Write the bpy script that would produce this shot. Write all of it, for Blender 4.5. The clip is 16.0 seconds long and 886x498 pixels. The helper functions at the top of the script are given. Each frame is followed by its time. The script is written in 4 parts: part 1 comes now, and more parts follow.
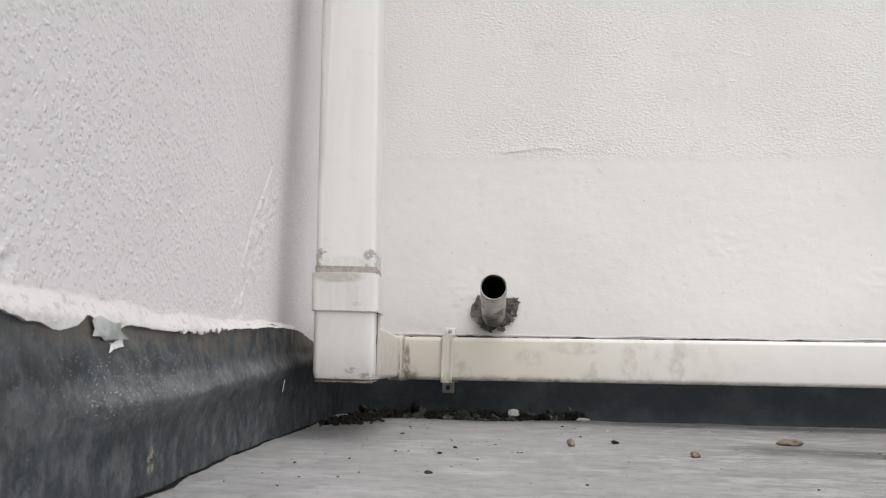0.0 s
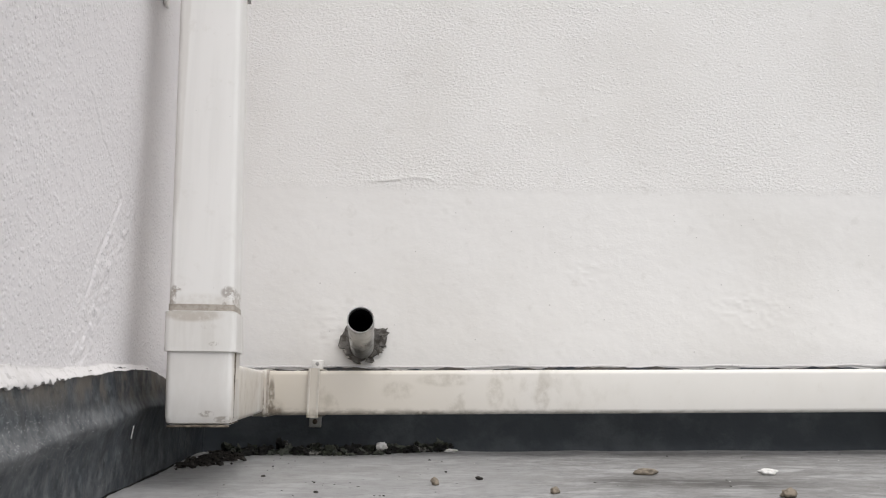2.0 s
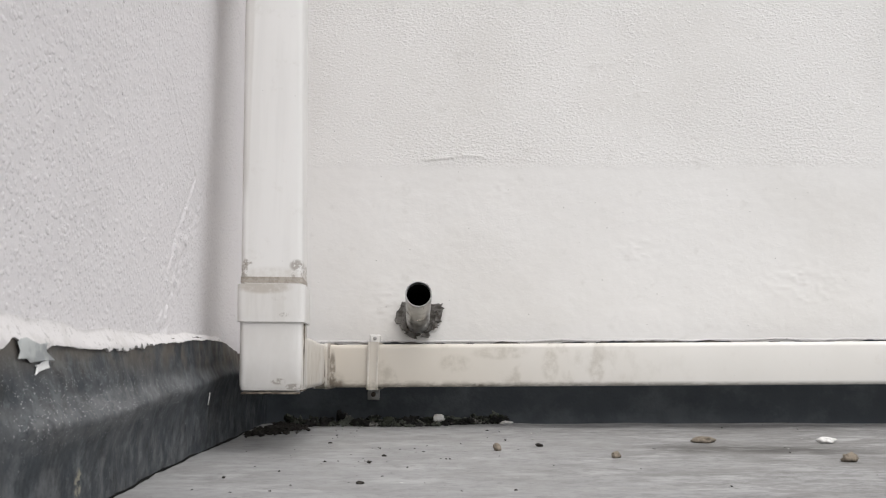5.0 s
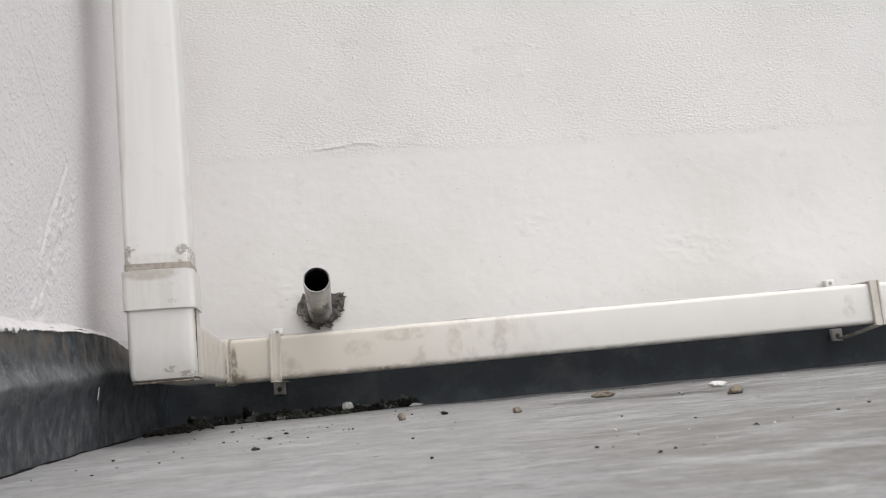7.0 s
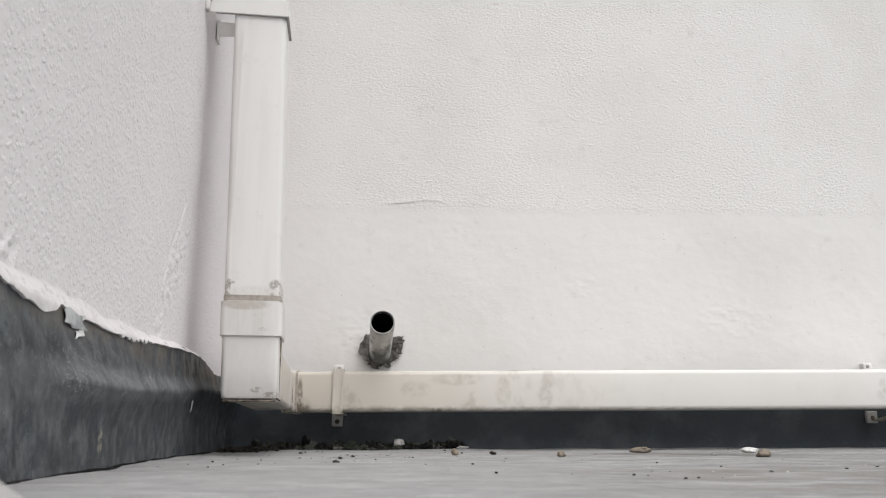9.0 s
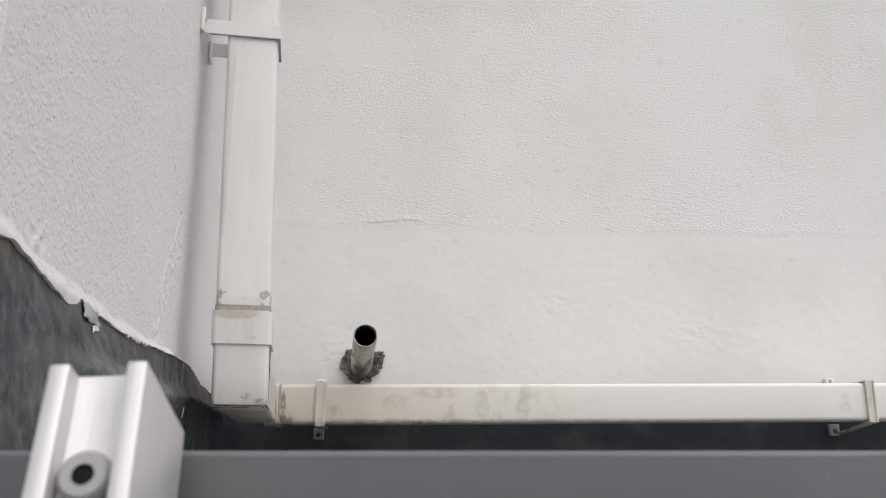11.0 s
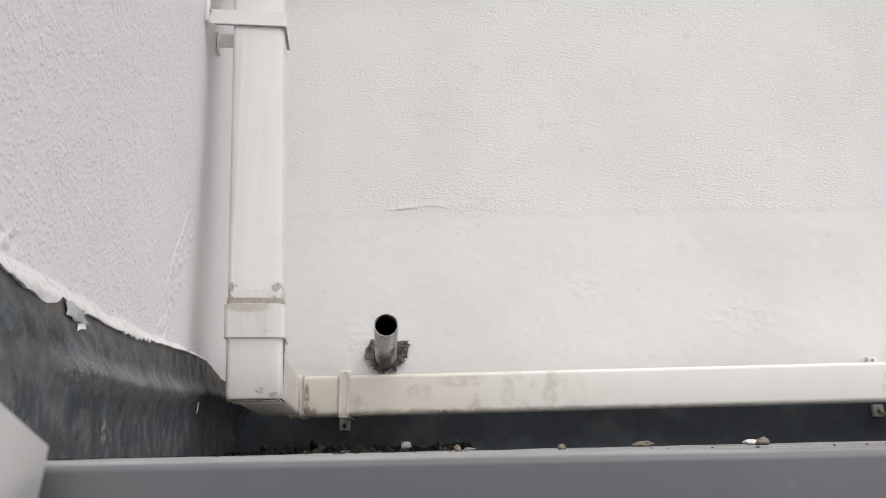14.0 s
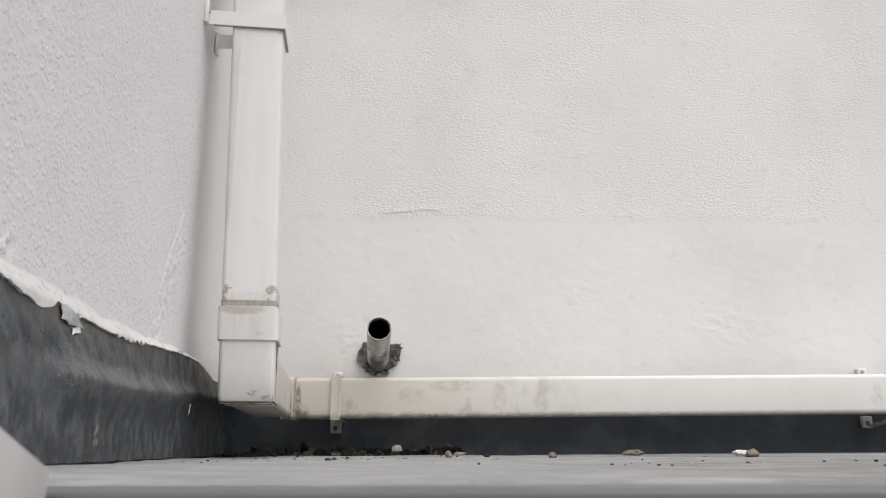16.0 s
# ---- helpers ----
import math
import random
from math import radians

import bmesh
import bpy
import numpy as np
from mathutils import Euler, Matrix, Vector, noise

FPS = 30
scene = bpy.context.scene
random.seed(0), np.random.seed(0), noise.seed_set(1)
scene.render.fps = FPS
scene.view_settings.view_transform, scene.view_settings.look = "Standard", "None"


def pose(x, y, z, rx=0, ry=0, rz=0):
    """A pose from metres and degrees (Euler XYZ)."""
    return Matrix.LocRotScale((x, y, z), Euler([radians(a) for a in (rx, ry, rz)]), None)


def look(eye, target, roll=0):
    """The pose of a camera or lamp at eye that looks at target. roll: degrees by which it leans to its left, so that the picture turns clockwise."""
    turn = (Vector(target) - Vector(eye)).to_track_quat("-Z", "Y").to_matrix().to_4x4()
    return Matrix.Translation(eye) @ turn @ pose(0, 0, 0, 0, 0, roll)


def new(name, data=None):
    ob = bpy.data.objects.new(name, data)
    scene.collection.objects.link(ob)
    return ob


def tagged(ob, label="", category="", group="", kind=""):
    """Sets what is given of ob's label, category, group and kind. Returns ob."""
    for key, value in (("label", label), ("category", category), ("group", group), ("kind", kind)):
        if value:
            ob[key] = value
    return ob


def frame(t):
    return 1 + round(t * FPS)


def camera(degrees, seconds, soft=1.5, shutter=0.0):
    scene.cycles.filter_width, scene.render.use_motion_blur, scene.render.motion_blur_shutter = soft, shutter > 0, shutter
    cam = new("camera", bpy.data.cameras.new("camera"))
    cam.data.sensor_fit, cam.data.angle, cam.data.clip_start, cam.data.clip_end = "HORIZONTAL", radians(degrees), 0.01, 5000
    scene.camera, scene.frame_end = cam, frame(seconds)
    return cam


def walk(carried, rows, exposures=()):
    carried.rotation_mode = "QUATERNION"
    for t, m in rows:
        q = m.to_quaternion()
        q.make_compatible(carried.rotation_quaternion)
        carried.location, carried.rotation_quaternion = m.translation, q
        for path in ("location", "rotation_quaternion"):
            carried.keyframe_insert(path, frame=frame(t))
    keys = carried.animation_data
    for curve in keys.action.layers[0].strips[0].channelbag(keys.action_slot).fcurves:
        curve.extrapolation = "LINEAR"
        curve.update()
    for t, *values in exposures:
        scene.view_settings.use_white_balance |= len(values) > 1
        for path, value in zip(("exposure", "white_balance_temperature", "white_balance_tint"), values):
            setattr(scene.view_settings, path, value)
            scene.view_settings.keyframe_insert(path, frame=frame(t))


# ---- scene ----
cam = camera(57.2, 16.0, soft=1.15)
cam.data.dof.use_dof, cam.data.dof.focus_distance, cam.data.dof.aperture_fstop = True, 1.1, 27.0
PATH = [
    (0, (0.0747, 0.0747, 0.0816), (-0.1782, 2.3356, 0.4140), 1.5),
    (0.5, (0.0644, 0.0575, 0.0828), (-0.1196, 2.3287, 0.3945), 1.4),
    (1, (0.0862, 0.0725, 0.0978), (0.0609, 2.3506, 0.4186), 1),
    (1.5, (0.0943, 0.0828, 0.1069), (0.1782, 2.3495, 0.4876), 0.3),
    (2, (0.0897, 0.0839, 0.1035), (0.1782, 2.3495, 0.4910), 0.3),
    (2.5, (0.0816, 0.0851, 0.1092), (0.1541, 2.3517, 0.4956), 0.1),
    (3, (0.0701, 0.0862, 0.1058), (0.0874, 2.3540, 0.4876), 0.1),
    (3.5, (0.0655, 0.0851, 0.0978), (0.0218, 2.3563, 0.4531), 0.4),
    (3.7, (0.0678, 0.0794, 0.0954), (0.0138, 2.3529, 0.4381), 0.6),
    (5.8, (0.0678, 0.0621, 0.0713), (0.1173, 2.3356, 0.4128), -1.6),
    (6, (0.0678, 0.0621, 0.0644), (0.1564, 2.3322, 0.4197), -2.6),
    (6.5, (0.0736, 0.0598, 0.0517), (0.2346, 2.3241, 0.4255), -4.9),
    (7, (0.0885, 0.0678, 0.0414), (0.3128, 2.3276, 0.4071), -5),
    (7.5, (0.0586, 0.0598, 0.0506), (0.2622, 2.3173, 0.4393), -2.9),
    (8, (0.0471, 0.0345, 0.0356), (0.2001, 2.2862, 0.4749), -0.1),
    (8.1, (0.0437, 0.0207, 0.0391), (0.1863, 2.2712, 0.4956), 0.2),
    (8.2, (0.0460, 0.0138, 0.0391), (0.1621, 2.2620, 0.5106), 0.6),
    (10.3, (0.0609, -0.0805, -0.0104), (0.1771, 2.1505, 0.5405), -0.6),
    (10.5, (0.0540, -0.0794, -0.0104), (0.1955, 2.1459, 0.5543), -0.3),
    (11, (0.0379, -0.0678, -0.0042), (0.2208, 2.1470, 0.5911), -0.1),
    (11.5, (0.0138, -0.0736, -0.0077), (0.1644, 2.1367, 0.6083), 0.1),
    (12, (0.0345, -0.0644, 0.0126), (0.1483, 2.1505, 0.6221), -0.5),
    (12.5, (0.0667, -0.0633, 0.0092), (0.1530, 2.1597, 0.5968), -1.9),
    (13, (0.0794, -0.0586, 0.0046), (0.1380, 2.1712, 0.5623), -2.1),
    (13.5, (0.0862, -0.0333, -0.0062), (0.1391, 2.2034, 0.5255), -1.9),
    (14, (0.0736, -0.0448, 0.0011), (0.1403, 2.1839, 0.5612), -1.1),
    (14.5, (0.0770, -0.0586, 0.0115), (0.1736, 2.1516, 0.6394), -1.1),
    (15, (0.0621, -0.0460, 0.0253), (0.1483, 2.1654, 0.6497), -0.9),
    (15.5, (0.0633, -0.0437, 0.0172), (0.1230, 2.1827, 0.5934), -0.3),
    (16, (0.0713, -0.0483, 0.0080), (0.1575, 2.1815, 0.5681), -0.1),
]
walk(cam, [(t, look(eye, target, roll)) for t, eye, target, roll in PATH], [(0, 0.60, 6530, 10.5), (10.5, 0.60, 6535, 10.6), (11, 0.45, 6540, 10.7), (11.5, 0.48, 6540, 10.7), (12.9, 0.48, 6540, 10.7), (13.5, 0.60, 6540, 10.7), (14.5, 0.58, 6540, 10.7), (15, 0.55, 6540, 10.7), (16, 0.55, 6540, 10.7)])


# ---- world, sun, exposure ----
world = bpy.data.worlds.new("overcast")
world.use_nodes = True
scene.world = world
wn, wl = world.node_tree.nodes, world.node_tree.links
sky = wn.new("ShaderNodeTexSky")
sky.sky_type, sky.sun_disc = "NISHITA", False
SUN_EL, SUN_AZ = radians(60), radians(146)
sky.sun_elevation, sky.sun_rotation = SUN_EL, SUN_AZ
grey = wn.new("ShaderNodeHueSaturation")
grey.inputs["Saturation"].default_value = 0.22
wl.new(sky.outputs["Color"], grey.inputs["Color"])
wl.new(grey.outputs["Color"], wn["Background"].inputs["Color"])
wn["Background"].inputs["Strength"].default_value = 0.095
sun = new("sun", bpy.data.lights.new("sun", "SUN"))
sun.data.energy, sun.data.angle, sun.data.color = 1.75, radians(75), (1.0, 0.98, 0.95)
sun.matrix_world = look((math.sin(SUN_AZ) * math.cos(SUN_EL) * 9, math.cos(SUN_AZ) * math.cos(SUN_EL) * 9, math.sin(SUN_EL) * 9), (0, 0, 0))


# ---- small helpers ----
def part(name, data, mat, parent=None, label=""):
    """Link a bmesh or mesh as one object, under a thing or a part."""
    if isinstance(data, bmesh.types.BMesh):
        me = bpy.data.meshes.new(name)
        data.to_mesh(me)
        data.free()
    else:
        me = data
    if mat and not me.materials:
        me.materials.append(mat)
    ob = new(name, me)
    if parent:
        ob.parent = parent
    if label:
        ob["label"] = label
    return ob


def empty(name, m=None):
    ob = new(name)
    ob.empty_display_size = 0.02
    if m:
        ob.matrix_world = m
    return ob


def smooth(bm, angle=35):
    for f in bm.faces:
        f.smooth = True
    for e in bm.edges:
        e.smooth = e.calc_face_angle(0) < radians(angle)
    return bm


def rbox(x0, x1, y0, y1, z0, z1, r=0.002, seg=2):
    """A box with rounded edges."""
    bm = bmesh.new()
    bmesh.ops.create_cube(bm, size=1)
    for v in bm.verts:
        v.co = Vector(((x0, x1)[v.co.x > 0], (y0, y1)[v.co.y > 0], (z0, z1)[v.co.z > 0]))
    if r:
        bmesh.ops.bevel(bm, geom=bm.edges[:], offset=r, segments=seg, profile=0.5, affect="EDGES", clamp_overlap=True)
    return smooth(bm, 50)


def join(*bms):
    out = bms[0]
    for b in bms[1:]:
        me = bpy.data.meshes.new("tmp")
        b.to_mesh(me)
        b.free()
        out.from_mesh(me)
        bpy.data.meshes.remove(me)
    return out


def moved(bm, m):
    bmesh.ops.transform(bm, matrix=m, verts=bm.verts)
    return bm


def loft(rings, caps=True):
    """A skin over rings of points, each ring closed."""
    bm = bmesh.new()
    rows = [[bm.verts.new(p) for p in ring] for ring in rings]
    n = len(rows[0])
    for a, b in zip(rows, rows[1:]):
        for i in range(n):
            bm.faces.new((a[i], a[(i + 1) % n], b[(i + 1) % n], b[i]))
    if caps:
        bm.faces.new(rows[0][::-1])
        bm.faces.new(rows[-1])
    bmesh.ops.recalc_face_normals(bm, faces=bm.faces)
    return smooth(bm, 40)


def square_ring(w, h, r, seg=5):
    """Points of a rounded rectangle round the origin."""
    pts = []
    for cx, cy, a0 in ((w / 2 - r, h / 2 - r, 0), (-w / 2 + r, h / 2 - r, 90), (-w / 2 + r, -h / 2 + r, 180), (w / 2 - r, -h / 2 + r, 270)):
        for k in range(seg + 1):
            a = radians(a0 + 90 * k / seg)
            pts.append((cx + r * math.cos(a), cy + r * math.sin(a)))
    return pts


def round_ring(r, n=32):
    return [(r * math.cos(2 * math.pi * k / n), r * math.sin(2 * math.pi * k / n)) for k in range(n)]


def cells(x, y, seed):
    """Lattice of random values, smoothly blended."""
    xi, yi = np.floor(x).astype(int), np.floor(y).astype(int)
    fx, fy = x - xi, y - yi
    fx, fy = fx * fx * (3 - 2 * fx), fy * fy * (3 - 2 * fy)

    def at(i, j):
        h = np.sin(i * 127.1 + j * 311.7 + seed * 74.7) * 43758.5453
        return h - np.floor(h)

    top = at(xi, yi) * (1 - fx) + at(xi + 1, yi) * fx
    low = at(xi, yi + 1) * (1 - fx) + at(xi + 1, yi + 1) * fx
    return (top * (1 - fy) + low * fy) * 2 - 1


def fbm(x, y, size, seed, octaves=3):
    out, amp = 0 * x, 1.0
    for k in range(octaves):
        out = out + amp * cells(x / size, y / size, seed + 9 * k)
        size, amp = size / 2.03, amp / 2
    return out


def step(a, b, v):
    t = np.clip((v - a) / (b - a), 0, 1)
    return t * t * (3 - 2 * t)


def sheet(name, us, vs, place, depth):
    """A slab whose front is a fine grid, place(U, V) -> X, Y, Z; depth is the vector to its back."""
    U, V = np.meshgrid(us, vs)
    P = np.stack(place(U, V), -1).reshape(-1, 3)
    nu, nv = len(us), len(vs)
    idx = np.arange(nu * nv).reshape(nv, nu)
    faces = np.stack((idx[:-1, :-1], idx[:-1, 1:], idx[1:, 1:], idx[1:, :-1]), -1).reshape(-1, 4).tolist()
    border = list(idx[0, :]) + list(idx[1:, -1]) + list(idx[-1, -2::-1]) + list(idx[-2:0:-1, 0])
    # the back is flat: project the border on the mean plane shifted by depth
    D = np.array(depth, float)
    axis = D / np.linalg.norm(D)
    far = (P @ axis).max() + np.linalg.norm(D)
    B = P[border] + np.outer(far - P[border] @ axis, axis)
    n0 = len(P)
    m = len(border)
    for k in range(m):
        faces.append((border[k], n0 + k, n0 + (k + 1) % m, border[(k + 1) % m]))
    faces.append([n0 + k for k in range(m)])
    me = bpy.data.meshes.new(name)
    me.from_pydata(np.concatenate((P, B)).tolist(), [], [[int(i) for i in f] for f in faces])
    me.update()
    bm = bmesh.new()
    bm.from_mesh(me)
    bmesh.ops.recalc_face_normals(bm, faces=bm.faces)
    for f in bm.faces:
        f.smooth = len(f.verts) == 4
    for e in bm.edges:
        e.smooth = e.calc_face_angle(0) < radians(60)
    bm.to_mesh(me)
    bm.free()
    return me


# ---- materials ----
def material(name):
    m = bpy.data.materials.new(name)
    m.use_nodes = True
    nt = m.node_tree
    return m, nt, nt.nodes["Principled BSDF"]


class Mat:
    """A node material built up step by step."""

    def __init__(self, name, colour, rough=0.6, metal=0.0, spec=0.5):
        self.m, self.nt, self.b = material(name)
        self.coord = self.nt.nodes.new("ShaderNodeTexCoord").outputs["Object"]
        rgb = self.nt.nodes.new("ShaderNodeRGB")
        rgb.outputs[0].default_value = (*colour, 1)
        self.colour = rgb.outputs[0]
        self.b.inputs["Roughness"].default_value = rough
        self.b.inputs["Metallic"].default_value = metal
        self.b.inputs["Specular IOR Level"].default_value = spec
        self.normal = None

    def link(self, a, b):
        self.nt.links.new(a, b)

    def noise(self, scale, detail=4.0, rough=0.55, stretch=(1, 1, 1), offset=(0, 0, 0), turn=(0, 0, 0)):
        mp = self.nt.nodes.new("ShaderNodeMapping")
        mp.inputs["Scale"].default_value = stretch
        mp.inputs["Location"].default_value = offset
        mp.inputs["Rotation"].default_value = turn
        self.link(self.coord, mp.inputs["Vector"])
        n = self.nt.nodes.new("ShaderNodeTexNoise")
        n.inputs["Scale"].default_value, n.inputs["Detail"].default_value, n.inputs["Roughness"].default_value = scale, detail, rough
        self.link(mp.outputs[0], n.inputs["Vector"])
        return n.outputs["Fac"]

    def spots(self, scale, size=0.3, randomness=1.0, stretch=(1, 1, 1)):
        mp = self.nt.nodes.new("ShaderNodeMapping")
        mp.inputs["Scale"].default_value = stretch
        self.link(self.coord, mp.inputs["Vector"])
        v = self.nt.nodes.new("ShaderNodeTexVoronoi")
        v.inputs["Scale"].default_value, v.inputs["Randomness"].default_value = scale, randomness
        self.link(mp.outputs[0], v.inputs["Vector"])
        return self.ramp(v.outputs["Distance"], size, size * 0.6)

    def ramp(self, fac, lo, hi, a=0.0, b=1.0):
        r = self.nt.nodes.new("ShaderNodeMapRange")
        r.interpolation_type = "SMOOTHSTEP"
        if lo > hi:
            lo, hi, a, b = hi, lo, b, a
        r.inputs["From Min"].default_value, r.inputs["From Max"].default_value = lo, hi
        r.inputs["To Min"].default_value, r.inputs["To Max"].default_value = a, b
        self.link(fac, r.inputs["Value"])
        return r.outputs["Result"]

    def axis(self, which, lo, hi, a=0.0, b=1.0):
        s = self.nt.nodes.new("ShaderNodeSeparateXYZ")
        self.link(self.coord, s.inputs[0])
        return self.ramp(s.outputs[which], lo, hi, a, b)

    def times(self, a, b):
        n = self.nt.nodes.new("ShaderNodeMath")
        n.operation = "MULTIPLY"
        self.link(a, n.inputs[0])
        if isinstance(b, (int, float)):
            n.inputs[1].default_value = b
        else:
            self.link(b, n.inputs[1])
        return n.outputs[0]

    def blot(self, centre, size, grain=90, lo=0.4, hi=0.6):
        """A smear with a ragged outline: centre and size in the object's metres, None leaves an axis out."""
        mp = self.nt.nodes.new("ShaderNodeMapping")
        mp.inputs["Scale"].default_value = [1 / r if r else 0 for r in size]
        mp.inputs["Location"].default_value = [-c / r if r else 0 for c, r in zip(centre, size)]
        self.link(self.coord, mp.inputs["Vector"])
        g = self.nt.nodes.new("ShaderNodeTexGradient")
        g.gradient_type = "SPHERICAL"
        self.link(mp.outputs[0], g.inputs["Vector"])
        return self.times(self.ramp(g.outputs["Fac"], 0.0, 0.45), self.ramp(self.noise(grain, 5, 0.65), lo, hi))

    def tint(self, fac, colour, amount=1.0):
        x = self.nt.nodes.new("ShaderNodeMix")
        x.data_type = "RGBA"
        self.link(self.times(fac, amount), x.inputs["Factor"])
        self.link(self.colour, x.inputs["A"])
        x.inputs["B"].default_value = (*colour, 1)
        self.colour = x.outputs["Result"]
        return self

    def bump(self, fac, height, strength=1.0):
        n = self.nt.nodes.new("ShaderNodeBump")
        n.inputs["Distance"].default_value, n.inputs["Strength"].default_value = height, strength
        self.link(fac, n.inputs["Height"])
        if self.normal:
            self.link(self.normal, n.inputs["Normal"])
        self.normal = n.outputs["Normal"]
        return self

    def gloss(self, fac, a, b):
        self.link(self.ramp(fac, 0.3, 0.7, a, b), self.b.inputs["Roughness"])
        return self

    def done(self):
        self.link(self.colour, self.b.inputs["Base Color"])
        if self.normal:
            self.link(self.normal, self.b.inputs["Normal"])
        return self.m


def stucco(name, colour, grain, low):
    """Painted render: low fades the grain out under a height."""
    a = Mat(name, colour, 0.62, spec=0.35)
    rough = a.axis("Z", low[0], low[1], low[2], 1.0)
    a.tint(a.ramp(a.noise(3.5, 5), 0.42, 0.7), (0.69, 0.67, 0.64), 0.55)
    a.tint(a.ramp(a.noise(40, 4), 0.6, 0.75), (0.62, 0.60, 0.57), 0.35)
    a.tint(a.spots(38, 0.045), (0.22, 0.20, 0.18), 0.55)
    a.bump(a.times(a.ramp(a.noise(230, 3.5, 0.55, (0.8, 0.8, 1.15)), 0.22, 0.78, -0.5, 0.5), a.times(a.ramp(a.noise(6, 3), 0.36, 0.62, 0.45, 1.0), rough)), 0.0013 * grain)
    a.bump(a.times(a.ramp(a.noise(150, 3, 0.6, (0.8, 0.8, 1.2), (4, 2, 1)), 0.56, 0.74), rough), 0.0009 * grain)
    a.bump(a.times(a.noise(520, 3, 0.6), rough), 0.0006 * grain)
    a.bump(a.noise(28, 4, 0.5), 0.0005)
    return a.done()


def pebbledash(name, colour, scale, height):
    """Evenly grained render: round bumps side by side over finer grit."""
    a = Mat(name, colour, 0.66, spec=0.3)
    a.tint(a.ramp(a.noise(4.5, 5), 0.42, 0.7), (0.67, 0.65, 0.655), 0.25)
    a.tint(a.ramp(a.noise(90, 4), 0.6, 0.75), (0.60, 0.58, 0.58), 0.3)
    a.tint(a.spots(30, 0.05), (0.20, 0.18, 0.17), 0.5)
    a.bump(a.times(a.spots(scale * 0.62, 0.50), a.ramp(a.noise(scale * 0.5, 3), 0.28, 0.60)), height)
    a.bump(a.noise(scale, 3, 0.6), height * 0.7)
    a.bump(a.times(a.spots(scale * 0.30, 0.16), a.ramp(a.noise(24, 3, offset=(5, 5, 5)), 0.50, 0.62)), -height * 0.6)
    a.bump(a.noise(scale * 2.4, 3, 0.6), height * 0.4)
    return a.done()


M_WALL = stucco("white_painted_render", (0.78, 0.765, 0.745), 0.62, (0.428, 0.448, 0.10))
M_WALL_W = pebbledash("white_rough_render", (0.73, 0.705, 0.71), 360, 0.00038)
M_WALL_S = pebbledash("white_coarse_render", (0.80, 0.785, 0.78), 400, 0.00045)

_a = Mat("white_mortar_lip", (0.66, 0.64, 0.635), 0.8, spec=0.25)
_a.tint(_a.ramp(_a.noise(60, 5), 0.5, 0.68), (0.52, 0.50, 0.48), 0.45)
_a.bump(_a.noise(160, 4), 0.0012)
_a.tint(_a.ramp(_a.noise(170, 5, 0.7, offset=(1, 2, 5)), 0.57, 0.63), (0.20, 0.19, 0.18), 0.35)
M_LIP = _a.done()

_a = Mat("dark_grey_membrane", (0.034, 0.040, 0.047), 0.55, spec=0.26)
_near = _a.axis("Y", 1.38, 1.20)
_a.tint(_a.ramp(_a.noise(13, 6, 0.68), 0.44, 0.66), (0.080, 0.088, 0.094), 0.5)
_a.tint(_a.times(_a.ramp(_a.noise(34, 6, 0.72, (1, 1, 0.8), (3, 1, 2)), 0.50, 0.68), _near), (0.115, 0.122, 0.128), 0.38)
_a.tint(_a.times(_a.ramp(_a.noise(26, 5, 0.66, (1, 1, 0.9), (6, 2, 4)), 0.50, 0.64), _near), (0.018, 0.019, 0.021), 0.6)
_a.tint(_a.times(_a.ramp(_a.noise(150, 4, 0.65, (1, 1, 0.22)), 0.60, 0.72), _near), (0.16, 0.17, 0.18), 0.16)
_a.tint(_a.times(_a.ramp(_a.noise(70, 7, 0.78, (1, 1, 0.9), (9, 4, 1)), 0.52, 0.60), _near), (0.105, 0.120, 0.126), 0.62)
_a.tint(_a.times(_a.ramp(_a.noise(55, 7, 0.78, (1, 1, 0.9), (2, 9, 6)), 0.54, 0.60), _near), (0.017, 0.019, 0.021), 0.6)
_a.tint(_a.ramp(_a.noise(6, 4, 0.6, (1, 1, 2.5)), 0.5, 0.7), (0.030, 0.036, 0.044), 0.5)
# pale ridge line: worn edge, with its highlight also put into the colour
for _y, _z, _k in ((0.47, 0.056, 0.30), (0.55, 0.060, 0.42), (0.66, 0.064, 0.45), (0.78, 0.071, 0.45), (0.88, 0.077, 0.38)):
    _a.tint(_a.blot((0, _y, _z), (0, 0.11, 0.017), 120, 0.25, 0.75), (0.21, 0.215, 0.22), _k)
_spray = _a.times(_a.times(_a.axis("Y", 0.43, 0.50), _a.axis("Y", 0.98, 0.74)), _a.times(_a.axis("Z", 0.036, 0.060), _a.axis("Z", 0.098, 0.070)))
_a.tint(_a.times(_a.spots(500, 0.22), _a.times(_a.ramp(_a.noise(210, 3), 0.46, 0.52), _spray)), (0.72, 0.72, 0.72), 0.95)
_a.tint(_a.times(_a.spots(210, 0.075), _a.times(_a.ramp(_a.noise(30, 3, offset=(2, 2, 2)), 0.44, 0.54), _near)), (0.62, 0.62, 0.60), 0.85)
_a.tint(_a.times(_a.ramp(_a.noise(60, 6, 0.75, (0.6, 1, 0.7), (1, 8, 3)), 0.44, 0.66), _a.times(_a.axis("Z", 0.075, 0.02), _near)), (0.185, 0.19, 0.195), 0.45)
_a.tint(_a.blot((0, 0.562, 0.020), (0, 0.008, 0.011), 260, 0.45, 0.58), (0.33, 0.31, 0.24), 0.75)
_a.tint(_a.times(_a.axis("Z", 0.080, 0.104), _a.ramp(_a.noise(24, 6, 0.7), 0.40, 0.56)), (0.112, 0.098, 0.082), 0.85)
